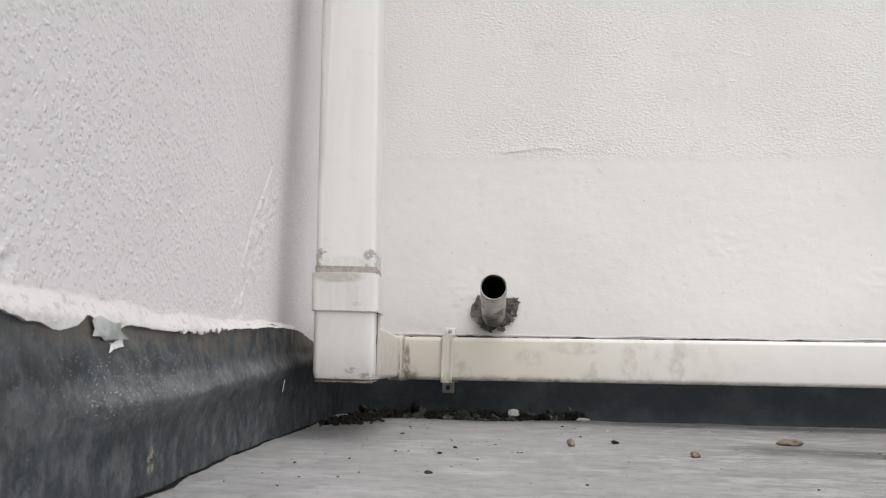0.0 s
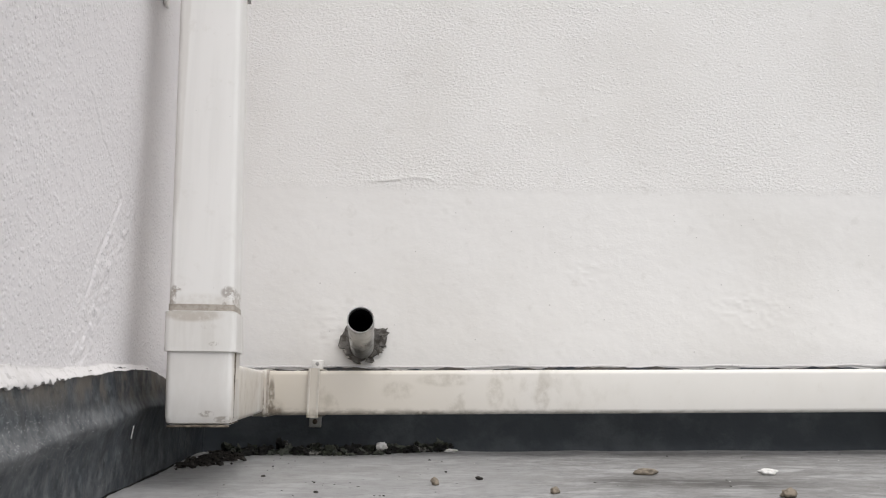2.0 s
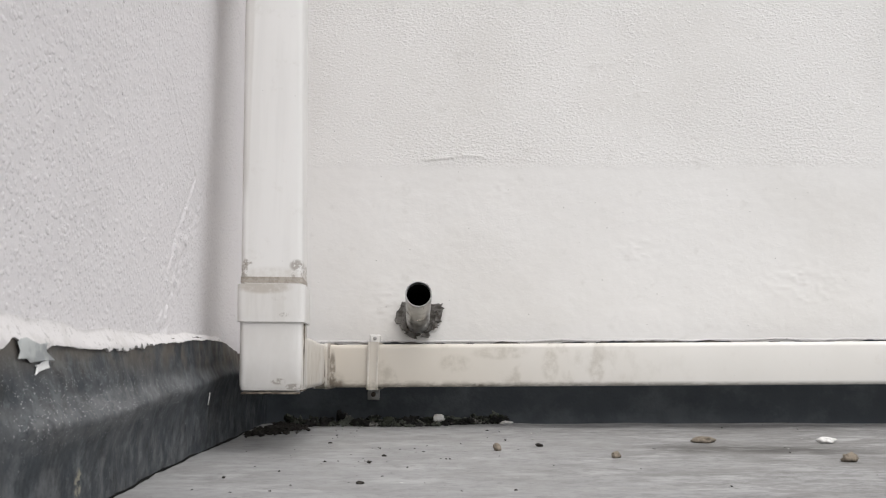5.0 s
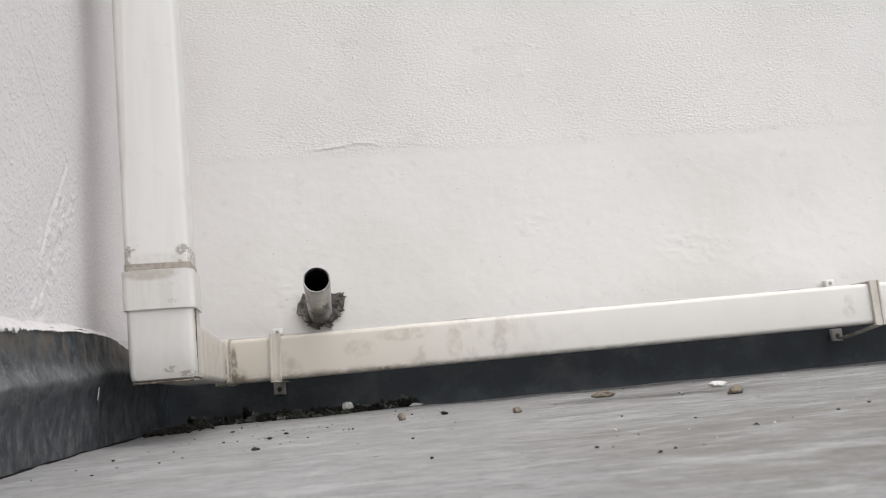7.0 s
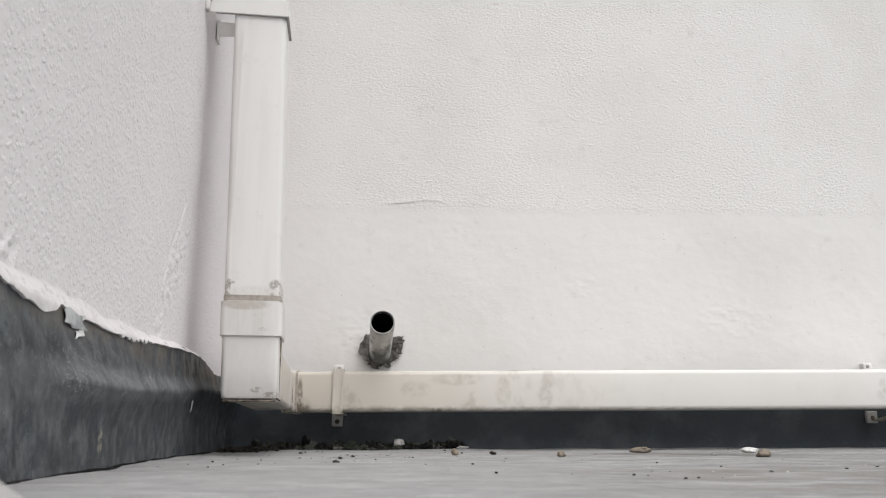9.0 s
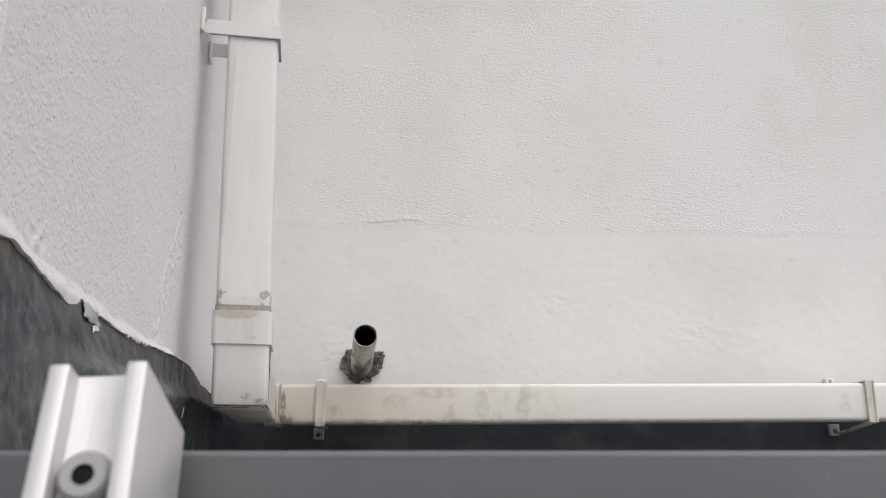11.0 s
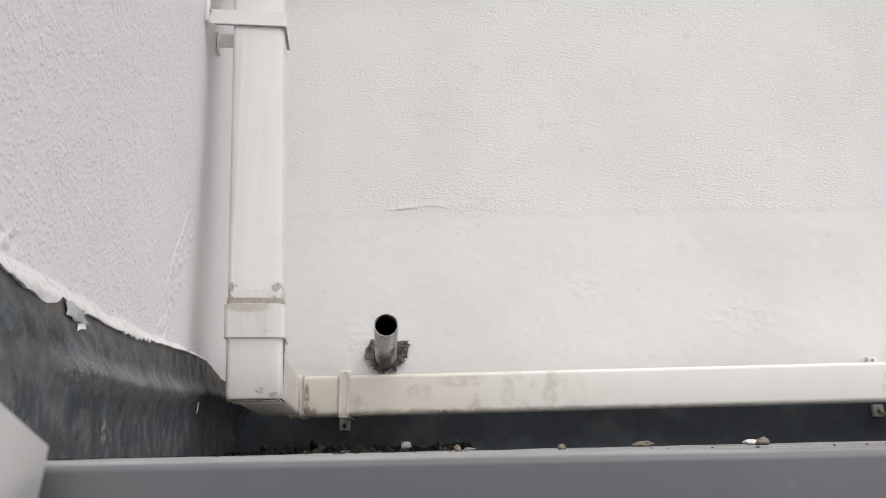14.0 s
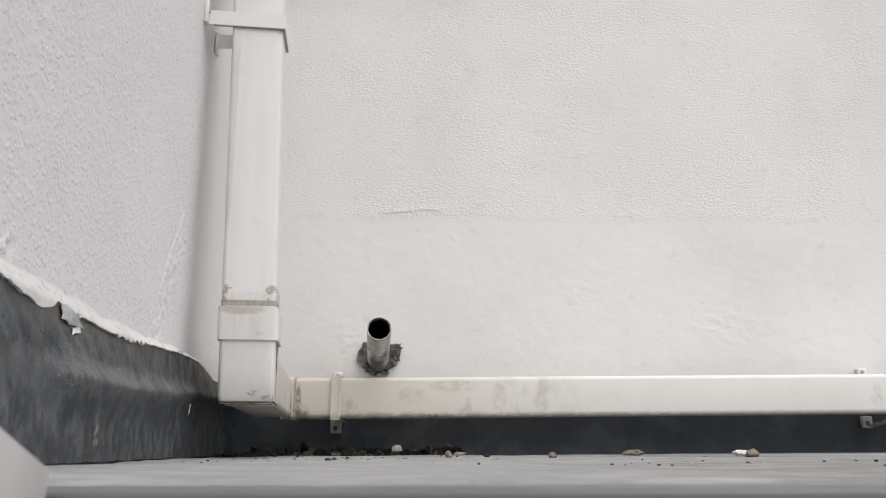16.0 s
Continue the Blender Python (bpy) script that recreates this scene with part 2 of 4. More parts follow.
_a.tint(_a.blot((0, 1.24, 0.030), (0, 0.10, 0.016), 90, 0.48, 0.60), (0.22, 0.23, 0.23), 0.5)
_a.gloss(_a.noise(30, 4), 0.42, 0.66)
_a.bump(_a.noise(25, 4), 0.0014).bump(_a.noise(220, 3), 0.0003)
M_DARK = _a.done()

_a = Mat("grey_roof_membrane", (0.30, 0.30, 0.302), 0.6, spec=0.35)
_far = _a.axis("X", -0.05, 0.5, 0.45, 1.0)
_a.tint(_a.ramp(_a.noise(7, 4, 0.55), 0.42, 0.66), (0.245, 0.242, 0.238), 0.45)
_a.tint(_a.times(_a.ramp(_a.noise(5, 6, 0.66, (0.7, 1.3, 1), (8, 2, 0)), 0.36, 0.56), _a.axis("X", 0.0, 0.55)), (0.175, 0.17, 0.164), 0.6)
_a.tint(_a.times(_a.ramp(_a.noise(48, 6, 0.72, (0.75, 1.15, 1)), 0.49, 0.57), _far), (0.17, 0.167, 0.163), 0.5)
_a.tint(_a.times(_a.ramp(_a.noise(110, 5, 0.72, (0.8, 1.1, 1), (5, 1, 0)), 0.52, 0.60), _far), (0.115, 0.112, 0.11), 0.6)
_a.tint(_a.times(_a.ramp(_a.noise(24, 8, 0.74, (0.6, 1.2, 1), (6, 6, 0)), 0.51, 0.56), _far), (0.185, 0.18, 0.174), 0.55)
_a.tint(_a.ramp(_a.noise(20, 8, 0.74, (0.6, 1.2, 1), (1, 4, 2)), 0.55, 0.60), (0.42, 0.42, 0.42), 0.45)
_a.tint(_a.ramp(_a.noise(14, 5, 0.65, (0.8, 1.2, 1), (3, 3, 1)), 0.54, 0.66), (0.40, 0.40, 0.40), 0.5)
_a.tint(_a.times(_a.ramp(_a.noise(60, 6, 0.7, (0.4, 1.1, 1), (2, 5, 0)), 0.36, 0.48), _a.times(_a.times(_a.axis("X", 0.26, 0.33), _a.axis("X", 0.58, 0.44)), _a.times(_a.axis("Y", 0.91, 0.96), _a.axis("Y", 1.06, 1.0)))), (0.075, 0.072, 0.068), 0.95)
_a.tint(_a.times(_a.ramp(_a.noise(30, 6, 0.7, (0.5, 1.1, 1), (7, 5, 0)), 0.44, 0.54), _a.times(_a.axis("X", 0.12, 0.25), _a.axis("Y", 0.66, 0.58))), (0.15, 0.135, 0.12), 0.55)
_a.tint(_a.times(_a.ramp(_a.noise(70, 6, 0.74, (0.3, 1.2, 1), (4, 8, 0)), 0.53, 0.60), _a.axis("X", 0.05, 0.4)), (0.12, 0.115, 0.11), 0.5)
_a.tint(_a.spots(90, 0.10), (0.12, 0.11, 0.10), 0.6)
_a.tint(_a.ramp(_a.noise(150, 4, 0.7), 0.6, 0.72), (0.2, 0.195, 0.19), 0.5)
_a.gloss(_a.noise(14, 5), 0.45, 0.75)
_a.bump(_a.noise(140, 5, 0.65, (0.8, 1.1, 1)), 0.0006).bump(_a.noise(7, 3), 0.003)
M_ROOF = _a.done()

_a = Mat("grey_edge_trim", (0.108, 0.112, 0.118), 0.40, spec=0.5)
_a.tint(_a.ramp(_a.noise(11, 4, 0.6, (1, 1, 0.4)), 0.42, 0.68), (0.135, 0.139, 0.145), 0.6)
_a.tint(_a.ramp(_a.noise(120, 3, 0.6, (1, 1, 0.05)), 0.60, 0.76), (0.16, 0.164, 0.168), 0.35)
_a.tint(_a.blot((0.265, 0, -0.055), (0.004, 0, 0.020), 90, 0.3, 0.6), (0.36, 0.36, 0.36), 0.6)
_a.tint(_a.ramp(_a.noise(240, 3, 0.6, (1, 1, 0.4)), 0.72, 0.80), (0.28, 0.28, 0.28), 0.5)
_a.gloss(_a.noise(16, 4, 0.6, (1, 1, 0.3)), 0.34, 0.52)
_a.bump(_a.noise(9, 3, 0.5), 0.0006)
M_TRIM = _a.done()


def pvc(name, dirt):
    a = Mat(name, (0.76, 0.745, 0.725), 0.36, spec=0.5)
    a.tint(a.ramp(a.noise(8, 4, 0.6, (1, 1, 0.4)), 0.42, 0.7), (0.66, 0.645, 0.62), 0.5)
    a.tint(a.ramp(a.noise(45, 5, 0.65), 0.58, 0.74), (0.42, 0.38, 0.32), 0.5 * dirt)
    a.tint(a.spots(55, 0.05), (0.12, 0.10, 0.08), 0.6 * dirt)
    a.gloss(a.noise(20, 4), 0.3, 0.5)
    a.bump(a.noise(12, 2), 0.0008)
    return a


_a = pvc("white_plastic", 0.35)
M_PVC = _a.done()
_a = pvc("stained_white_plastic", 0.3)
_a.tint(_a.ramp(_a.noise(60, 4, 0.6, (1, 1, 0.07)), 0.46, 0.66), (0.60, 0.585, 0.56), 0.18)
_a.tint(_a.times(_a.ramp(_a.noise(30, 5, 0.65, (1, 1, 0.5)), 0.40, 0.62), _a.axis("Z", 0.10, 0.068)), (0.50, 0.47, 0.43), 0.5)
_a.tint(_a.times(_a.ramp(_a.noise(22, 5, 0.6, (1, 1, 0.4), (2, 2, 2)), 0.25, 0.60), _a.axis("Z", 0.150, 0.138)), (0.58, 0.555, 0.525), 0.6)
for _c, _r in (((0.0235, 0, 0.1995), (0.009, 0, 0.0078)), ((-0.0285, 0, 0.2020), (0.006, 0, 0.0045)), ((-0.0315, 0, 0.191), (0.0045, 0, 0.018)), ((0.0315, 0, 0.192), (0.005, 0, 0.017)), ((0.020, 0, 0.187), (0.003, 0, 0.006)), ((0.008, 0, 0.0765), (0.009, 0, 0.004)), ((0.024, 0, 0.071), (0.012, 0, 0.004))):
    _a.tint(_a.blot(_c, _r, 230, 0.42, 0.54), (0.27, 0.235, 0.20), 0.75)
_a.tint(_a.blot((0.0, 0, 0.188), (0.05, 0, 0.012), 60, 0.3, 0.7), (0.48, 0.44, 0.38), 0.45)
# browner, in upright streaks, towards the left and right sides
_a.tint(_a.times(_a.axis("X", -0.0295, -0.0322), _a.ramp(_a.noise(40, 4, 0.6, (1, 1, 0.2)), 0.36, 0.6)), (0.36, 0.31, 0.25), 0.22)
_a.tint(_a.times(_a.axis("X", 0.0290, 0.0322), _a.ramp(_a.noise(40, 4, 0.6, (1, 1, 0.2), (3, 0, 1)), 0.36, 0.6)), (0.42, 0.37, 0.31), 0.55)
M_PVC_STAIN = _a.done()
_a = pvc("socket_white_plastic", 0.3)
_a.tint(_a.ramp(_a.noise(70, 4, 0.6, (1, 1, 0.10)), 0.46, 0.64), (0.55, 0.525, 0.49), 0.45)
_a.tint(_a.ramp(_a.noise(22, 5, 0.6, (1, 1, 0.4), (2, 2, 2)), 0.25, 0.60), (0.60, 0.575, 0.54), 0.5)
_a.tint(_a.blot((-0.010, 0, 0.1755), (0.034, 0, 0.0085), 70, 0.30, 0.55), (0.43, 0.385, 0.33), 0.75)
_a.tint(_a.blot((0.012, 0, 0.1465), (0.006, 0, 0.003), 200, 0.47, 0.6), (0.28, 0.25, 0.21), 0.6)
_a.tint(_a.blot((0.006, 0, 0.164), (0.010, 0, 0.004), 120, 0.45, 0.65), (0.45, 0.41, 0.36), 0.35)
M_PVC_SOCKET = _a.done()
_a = pvc("soiled_white_plastic", 0.8)
_a.tint(_a.ramp(_a.noise(9, 3), 0.25, 0.55), (0.56, 0.51, 0.435), 0.65)
_a.tint(_a.ramp(_a.noise(50, 5, 0.65, (1, 1, 0.6)), 0.45, 0.68), (0.43, 0.375, 0.31), 0.55)
_a.tint(_a.times(_a.axis("Z", 0.158, 0.180), _a.ramp(_a.noise(35, 4), 0.3, 0.6)), (0.40, 0.34, 0.26), 0.6)
_a.tint(_a.times(_a.axis("Z", 0.070, 0.062), _a.ramp(_a.noise(50, 4), 0.3, 0.6)), (0.20, 0.19, 0.13), 0.75)
for _c, _r in (((-0.130, 0, 0.072), (0.012, 0, 0.018)), ((-0.126, 0, 0.085), (0.005, 0, 0.030))):
    _a.tint(_a.blot(_c, _r, 75, 0.34, 0.60), (0.12, 0.095, 0.07), 0.8)
M_PVC_DIRTY = _a.done()
_a = pvc("cream_weathered_plastic", 0.45)
_a.tint(_a.ramp(_a.noise(5, 3), 0.2, 0.5), (0.735, 0.705, 0.65), 0.6)
_a.tint(_a.axis("X", 0.5, -0.15), (0.57, 0.51, 0.425), 0.75)
_a.tint(_a.times(_a.ramp(_a.noise(26, 4, 0.6, (1, 1, 0.7)), 0.55, 0.72), _a.axis("X", 0.5, 0.1)), (0.36, 0.32, 0.26), 0.55)
# patchy dark brown, stronger towards the bottom of the pipe
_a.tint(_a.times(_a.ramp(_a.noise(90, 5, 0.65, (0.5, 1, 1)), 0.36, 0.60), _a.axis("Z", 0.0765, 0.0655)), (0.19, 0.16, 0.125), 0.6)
for _c, _r in (((0.072, 0, 0.099), (0.030, 0, 0.016)), ((0.215, 0, 0.098), (0.016, 0, 0.030)), ((0.285, 0, 0.095), (0.016, 0, 0.032)), ((0.849, 0, 0.110), (0.010, 0, 0.012)), ((0.846, 0, 0.092), (0.014, 0, 0.012)), ((-0.105, 0, 0.070), (0.016, 0, 0.020)), ((0.01, 0, 0.068), (0.020, 0, 0.008)), ((0.14, 0, 0.115), (0.05, 0, 0.012))):
    _a.tint(_a.blot(_c, _r, 75, 0.3, 0.7), (0.40, 0.36, 0.30), 0.5)
for _c, _r in (((-0.108, 0, 0.068), (0.016, 0, 0.012)), ((-0.112, 0, 0.088), (0.006, 0, 0.035)), ((0.107, 0, 0.0655), (0.012, 0, 0.005))):
    _a.tint(_a.blot(_c, _r, 80, 0.36, 0.60), (0.15, 0.12, 0.09), 0.75)
M_PVC_H = _a.done()
_a = Mat("grime", (0.085, 0.07, 0.055), 0.9, spec=0.2)
_a.tint(_a.ramp(_a.noise(130, 4), 0.45, 0.65), (0.3, 0.26, 0.21), 0.7)
_a.bump(_a.noise(300, 3), 0.001)
M_GRIME = _a.done()
_a = Mat("zinc_steel_pipe", (0.50, 0.50, 0.49), 0.36, 0.9)
_a.tint(_a.ramp(_a.noise(55, 5, 0.6, (1, 0.4, 1)), 0.45, 0.68), (0.16, 0.15, 0.14), 0.75)
_a.gloss(_a.noise(40, 4), 0.25, 0.55)
_a.bump(_a.noise(180, 3), 0.0005)
M_ZINC = _a.done()
_a = Mat("brown_smear", (0.40, 0.36, 0.315), 0.6, spec=0.4)
_a.tint(_a.ramp(_a.noise(180, 4), 0.45, 0.62), (0.24, 0.21, 0.175), 0.6)
M_SMEAR = _a.done()
_a = Mat("black_inside", (0.010, 0.010, 0.010), 0.95, spec=0.06)
_a.tint(_a.ramp(_a.noise(60, 3), 0.5, 0.7), (0.03, 0.028, 0.026), 1)
M_BLACK = _a.done()
_a = Mat("broken_mortar", (0.15, 0.142, 0.132), 0.95, spec=0.2)
_a.tint(_a.ramp(_a.noise(110, 5), 0.45, 0.62), (0.055, 0.048, 0.042), 0.85)
_a.tint(_a.ramp(_a.noise(60, 3, offset=(3, 1, 2)), 0.56, 0.68), (0.33, 0.315, 0.295), 0.7)
_a.bump(_a.noise(240, 4), 0.002)
M_MORTAR = _a.done()
_a = Mat("bare_aluminium", (0.60, 0.585, 0.58), 0.5, 0.55)
_a.tint(_a.spots(70, 0.10, 1.0, (1, 1, 0.35)), (0.86, 0.85, 0.84), 0.7)
_a.tint(_a.ramp(_a.noise(60, 4, 0.6, (1, 1, 0.2)), 0.5, 0.75), (0.50, 0.50, 0.50), 0.5)
_a.gloss(_a.noise(120, 3, 0.5, (1, 1, 0.1)), 0.42, 0.55)
_a.bump(_a.noise(500, 2, 0.5, (3, 3, 0.1)), 0.0001)
M_ALU = _a.done()
_a = Mat("bright_zinc_screw", (0.72, 0.75, 0.76), 0.28, 0.95)
_a.tint(_a.ramp(_a.noise(300, 3), 0.5, 0.7), (0.4, 0.42, 0.43), 0.5)
M_SCREW = _a.done()
_a = Mat("grey_strap", (0.36, 0.355, 0.345), 0.5, 0.15)
_a.tint(_a.ramp(_a.noise(90, 4), 0.5, 0.7), (0.26, 0.24, 0.21), 0.7)
M_STRAP = _a.done()
_a = Mat("moss_and_dirt", (0.020, 0.019, 0.018), 0.95, spec=0.2)
_isle = _a.nt.nodes.new("ShaderNodeNewGeometry").outputs["Random Per Island"]
_a.tint(_a.ramp(_isle, 0.30, 0.50), (0.046, 0.051, 0.037), 0.9)
_a.tint(_a.ramp(_isle, 0.60, 0.72), (0.095, 0.10, 0.085), 0.8)
_a.tint(_a.ramp(_isle, 0.88, 0.92), (0.22, 0.21, 0.195), 0.8)
_a.tint(_a.ramp(_a.noise(130, 4), 0.5, 0.66), (0.012, 0.012, 0.011), 0.7)
_a.bump(_a.noise(400, 3), 0.0015)
M_MOSS = _a.done()


def stone_mat(name, colour, dark):
    a = Mat(name, colour, 0.9, spec=0.25)
    a.tint(a.ramp(a.noise(150, 4), 0.45, 0.66), dark, 0.8)
    a.bump(a.noise(350, 4), 0.0015)
    return a.done()


M_STONE = stone_mat("tan_stone", (0.225, 0.19, 0.15), (0.11, 0.095, 0.075))
M_CHIP = stone_mat("white_mortar_chip", (0.75, 0.74, 0.72), (0.5, 0.48, 0.45))
M_SOIL = stone_mat("dark_soil", (0.034, 0.030, 0.026), (0.014, 0.012, 0.011))
_a = Mat("peeling_paint", (0.40, 0.415, 0.41), 0.6, spec=0.3)
_a.tint(_a.ramp(_a.noise(70, 5), 0.44, 0.6), (0.22, 0.235, 0.24), 0.7)
_a.tint(_a.axis("Z", 0.094, 0.088), (0.70, 0.70, 0.69), 0.9)
M_TAPE = _a.done()
_a = Mat("asphalt", (0.05, 0.05, 0.05), 0.9)
_a.tint(_a.ramp(_a.noise(2, 5), 0.45, 0.65), (0.075, 0.073, 0.07), 0.8)
_a.bump(_a.noise(150, 3), 0.004)
M_GROUND = _a.done()


# ---- large structure ----
BACK_Y = 1.42          # face of the north wall
EDGE_Y = 0.148         # front edge of the flat roof
GROUND_Z = -2.7
OUT_Y = 0.315          # outer corner of the west wall


def west_x(y):
    """Face of the west wall, which is not quite square to the north wall."""
    return -0.163 - 0.08 * (y - 0.46)


def roof_z(x, y):
    k = np.clip((y - EDGE_Y) / 1.25, 0, 1.1)
    return 0.004 * k + 0.0045 * np.clip(x, 0, 2) * k


def spaced(*runs):
    out = []
    for a, b, n in runs:
        out.extend(np.linspace(a, b, n, endpoint=False))
    return np.array(out + [runs[-1][1]])


def west_relief(y, z):
    """Rough trowelled render: grains, lumps, a scar and a coarse strip near the corner."""
    r = 0.0010 * fbm(y, z, 0.09, 5, 2)
    r = r + 0.00022 * np.clip(cells((0.8 * y + 0.6 * z) / 0.0052, (0.8 * z - 0.6 * y) / 0.0052, 11) + 0.5 * cells(y / 0.009, z / 0.009, 13), -0.6, 1.2)
    r = r + 0.0016 * np.clip(cells(y / 0.0056, z / 0.0056, 19) - 0.80, 0, 1)
    # a scar: it comes down towards the corner, then runs back down and away from it
    line = np.where(z > 0.285, 0.880 - 1.6 * (z - 0.285), 0.880 - 0.75 * (0.285 - z)) + 0.004 * fbm(z, 0 * z, 0.03, 15, 2)
    d = y - line
    r = r + (0.0008 * np.exp(-(d / 0.005) ** 2) - 0.0008 * np.exp(-((d + 0.007) / 0.004) ** 2)) * step(0.13, 0.2, z) * step(0.40, 0.34, z) * (1 - 0.6 * step(0.28, 0.30, z)) * (0.5 + 0.5 * step(-0.3, 0.3, fbm(y, z, 0.02, 25, 2)))
    strip = np.exp(-((d - 0.024) / 0.036) ** 2) * step(0.32, 0.22, z)
    r = r + strip * (0.0003 + 0.0014 * np.clip(cells((0.8 * y + 0.6 * z) / 0.0075, (0.8 * z - 0.6 * y) / 0.0055, 21) + 0.4 * cells(y / 0.013, z / 0.013, 22), -0.2, 1.1))
    # crumbled lump low down near the outer corner
    lump = np.exp(-((y - 0.400) / 0.016) ** 2 - ((z - 0.120) / 0.012) ** 2)
    return r - 0.0005 + lump * (0.0008 + 0.0028 * fbm(y, z, 0.009, 8, 2))


def west_place(y, z):
    r = west_relief(y, z)
    return west_x(y) + r, y + 0 * r, z


ys = spaced((OUT_Y, 1.02, 430), (1.02, BACK_Y - 0.001, 60))
zs = spaced((-0.03, 0.09, 6), (0.09, 0.62, 350), (0.62, 0.86, 70), (0.86, 2.6, 12))
tagged(part("wall_west", sheet("wall_west", ys, zs, west_place, (-0.3, 0, 0)), M_WALL_W),
       "rough white rendered wall beside the downpipe", "wall", kind="structure")


def north_relief(x, z):
    # stippled upper coat over a smoother lower band, with a ragged border
    edge = 0.440 + 0.006 * fbm(x, 0 * x, 0.06, 31, 4) + 0.007 * np.exp(-((x - 0.12) / 0.05) ** 2)
    up = step(-0.010, 0.010, z - edge)
    r = up * 0.0004 + (1 - up) * 0.00014 * fbm(x, z, 0.018, 45, 3)
    r = r + 0.0009 * fbm(x, z, 0.16, 47, 2)
    crack = 0.4425 + 0.0085 * step(0.0, 0.100, x) - 0.0045 * step(0.112, 0.128, x) + 0.0007 * fbm(x, 0 * x, 0.016, 48, 3)
    over = step(0.0, 0.0014, z - crack) * np.exp(-np.clip(z - crack, 0, 1) / 0.008)
    r = r + 0.0021 * over * step(-0.005, 0.03, x) * step(0.138, 0.126, x) * (0.45 + 0.55 * step(-0.2, 0.3, fbm(x, 0 * x, 0.022, 49, 2)))
    r = r + 0.0002 * up * np.exp(-np.clip(z - edge, 0, 1) / 0.007) * step(-0.1, 0.5, fbm(x, 0 * x, 0.07, 55, 3))
    # trowel blisters on the lower band
    for bx, bz, w in ((0.155, 0.395, 0.022), (0.66, 0.235, 0.05), (-0.02, 0.20, 0.05), (0.38, 0.29, 0.03)):
        r = r + np.exp(-((x - bx) / w) ** 2 - ((z - bz) / (0.6 * w)) ** 2) * 0.0007 * np.clip(cells(x / 0.010, z / 0.006, 52), -0.3, 1)
    return r


def north_place(x, z):
    r = north_relief(x, z)
    return x, BACK_Y - r, z


xs = spaced((-0.56, -0.24, 6), (-0.24, 1.06, 520), (1.06, 3.2, 20))
zs = spaced((-0.03, 0.10, 6), (0.10, 0.80, 420), (0.80, 0.95, 60), (0.95, 2.6, 12))
tagged(part("wall_north", sheet("wall_north", xs, zs, north_place, (0, 0.25, 0)), M_WALL),
       "white painted rendered wall with a smoother lower band", "wall", kind="structure")


def return_place(x, z):
    r = 0.00055 * np.clip(cells(x / 0.0048, z / 0.0048, 63) + 0.5 * cells(x / 0.0085, z / 0.0085, 64), -0.7, 1.2) + 0.0006 * fbm(x, z, 0.03, 61, 2) + 0.0010 * fbm(x, z, 0.09, 65, 2)
    return x, OUT_Y - 0.003 - r, z


xs = spaced((-1.3, -0.34, 20), (-0.34, west_x(OUT_Y) - 0.0015, 130))
zs = spaced((-0.03, 0.10, 5), (0.10, 0.62, 380), (0.62, 2.6, 20))
tagged(part("wall_south", sheet("wall_south", xs, zs, return_place, (-0.04, 0.18, 0)), M_WALL_S),
       "coarse white rendered wall end round the outer corner", "wall", kind="structure")


def floor_place(x, y):
    r = 0.0012 * fbm(x, y, 0.12, 71, 3)
    return x, y, roof_z(x, y) + r * step(EDGE_Y, EDGE_Y + 0.05, y) - 0.0006 - 0.0022 * step(EDGE_Y + 0.08, EDGE_Y, y)


xs = spaced((-1.3, -0.3, 16), (-0.3, 1.2, 180), (1.2, 3.2, 30))
ys = spaced((EDGE_Y + 0.004, BACK_Y + 0.02, 140), (BACK_Y + 0.02, BACK_Y + 0.03, 1))
tagged(part("floor", sheet("floor", xs, ys, floor_place, (0, 0, -0.10)), M_ROOF),
       "weathered light grey flat roof membrane, streaked and gritty", "roof floor", kind="structure")


# dark membrane turned up against the walls
def ragged_top(s, seed, amp=0.004):
    return amp * (fbm(s, 0 * s, 0.05, seed, 3) + 0.25 * fbm(s, 0 * s, 0.009, seed + 3, 2))


def west_up(y, k):
    top = 0.104 + 0.018 * step(0.55, 0.98, y) - 0.012 * step(1.0, 1.15, y) + 0.006 * step(0.42, 0.33, y) + ragged_top(y, 81, 0.0018)
    z = -0.004 + (top + 0.004) * k
    ridge_z = 0.058 + 0.026 * step(0.5, 1.2, y)
    out = 0.0200 - 0.011 * step(0.55, 0.8, y)
    on = step(0.40, 0.52, y)
    fall = np.clip((top - z) / (top - ridge_z), 0, 1)
    off = np.where(z > ridge_z, 0.0045 + (out - 0.0045) * fall ** 1.35, out - 0.0045 * on * step(0.0, 0.5, np.clip((ridge_z - z) / ridge_z, 0, 1)))
    off = off + on * 0.0035 * np.exp(-((z - ridge_z) / 0.008) ** 2)
    off = np.where(on < 1, off * on + (1 - on) * (0.0045 + 0.016 * (1 - k)), off)
    off = off + 0.0009 * fbm(y, z, 0.05, 83, 3) + 0.0005 * fbm(y, z, 0.012, 84, 2)
    return west_x(y) + off, y, z


ys = spaced((OUT_Y - 0.010, 1.416, 330))
ks = np.linspace(0, 1, 44)
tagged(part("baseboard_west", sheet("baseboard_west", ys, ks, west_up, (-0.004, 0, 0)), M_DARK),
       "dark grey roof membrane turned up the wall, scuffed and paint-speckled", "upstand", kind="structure")


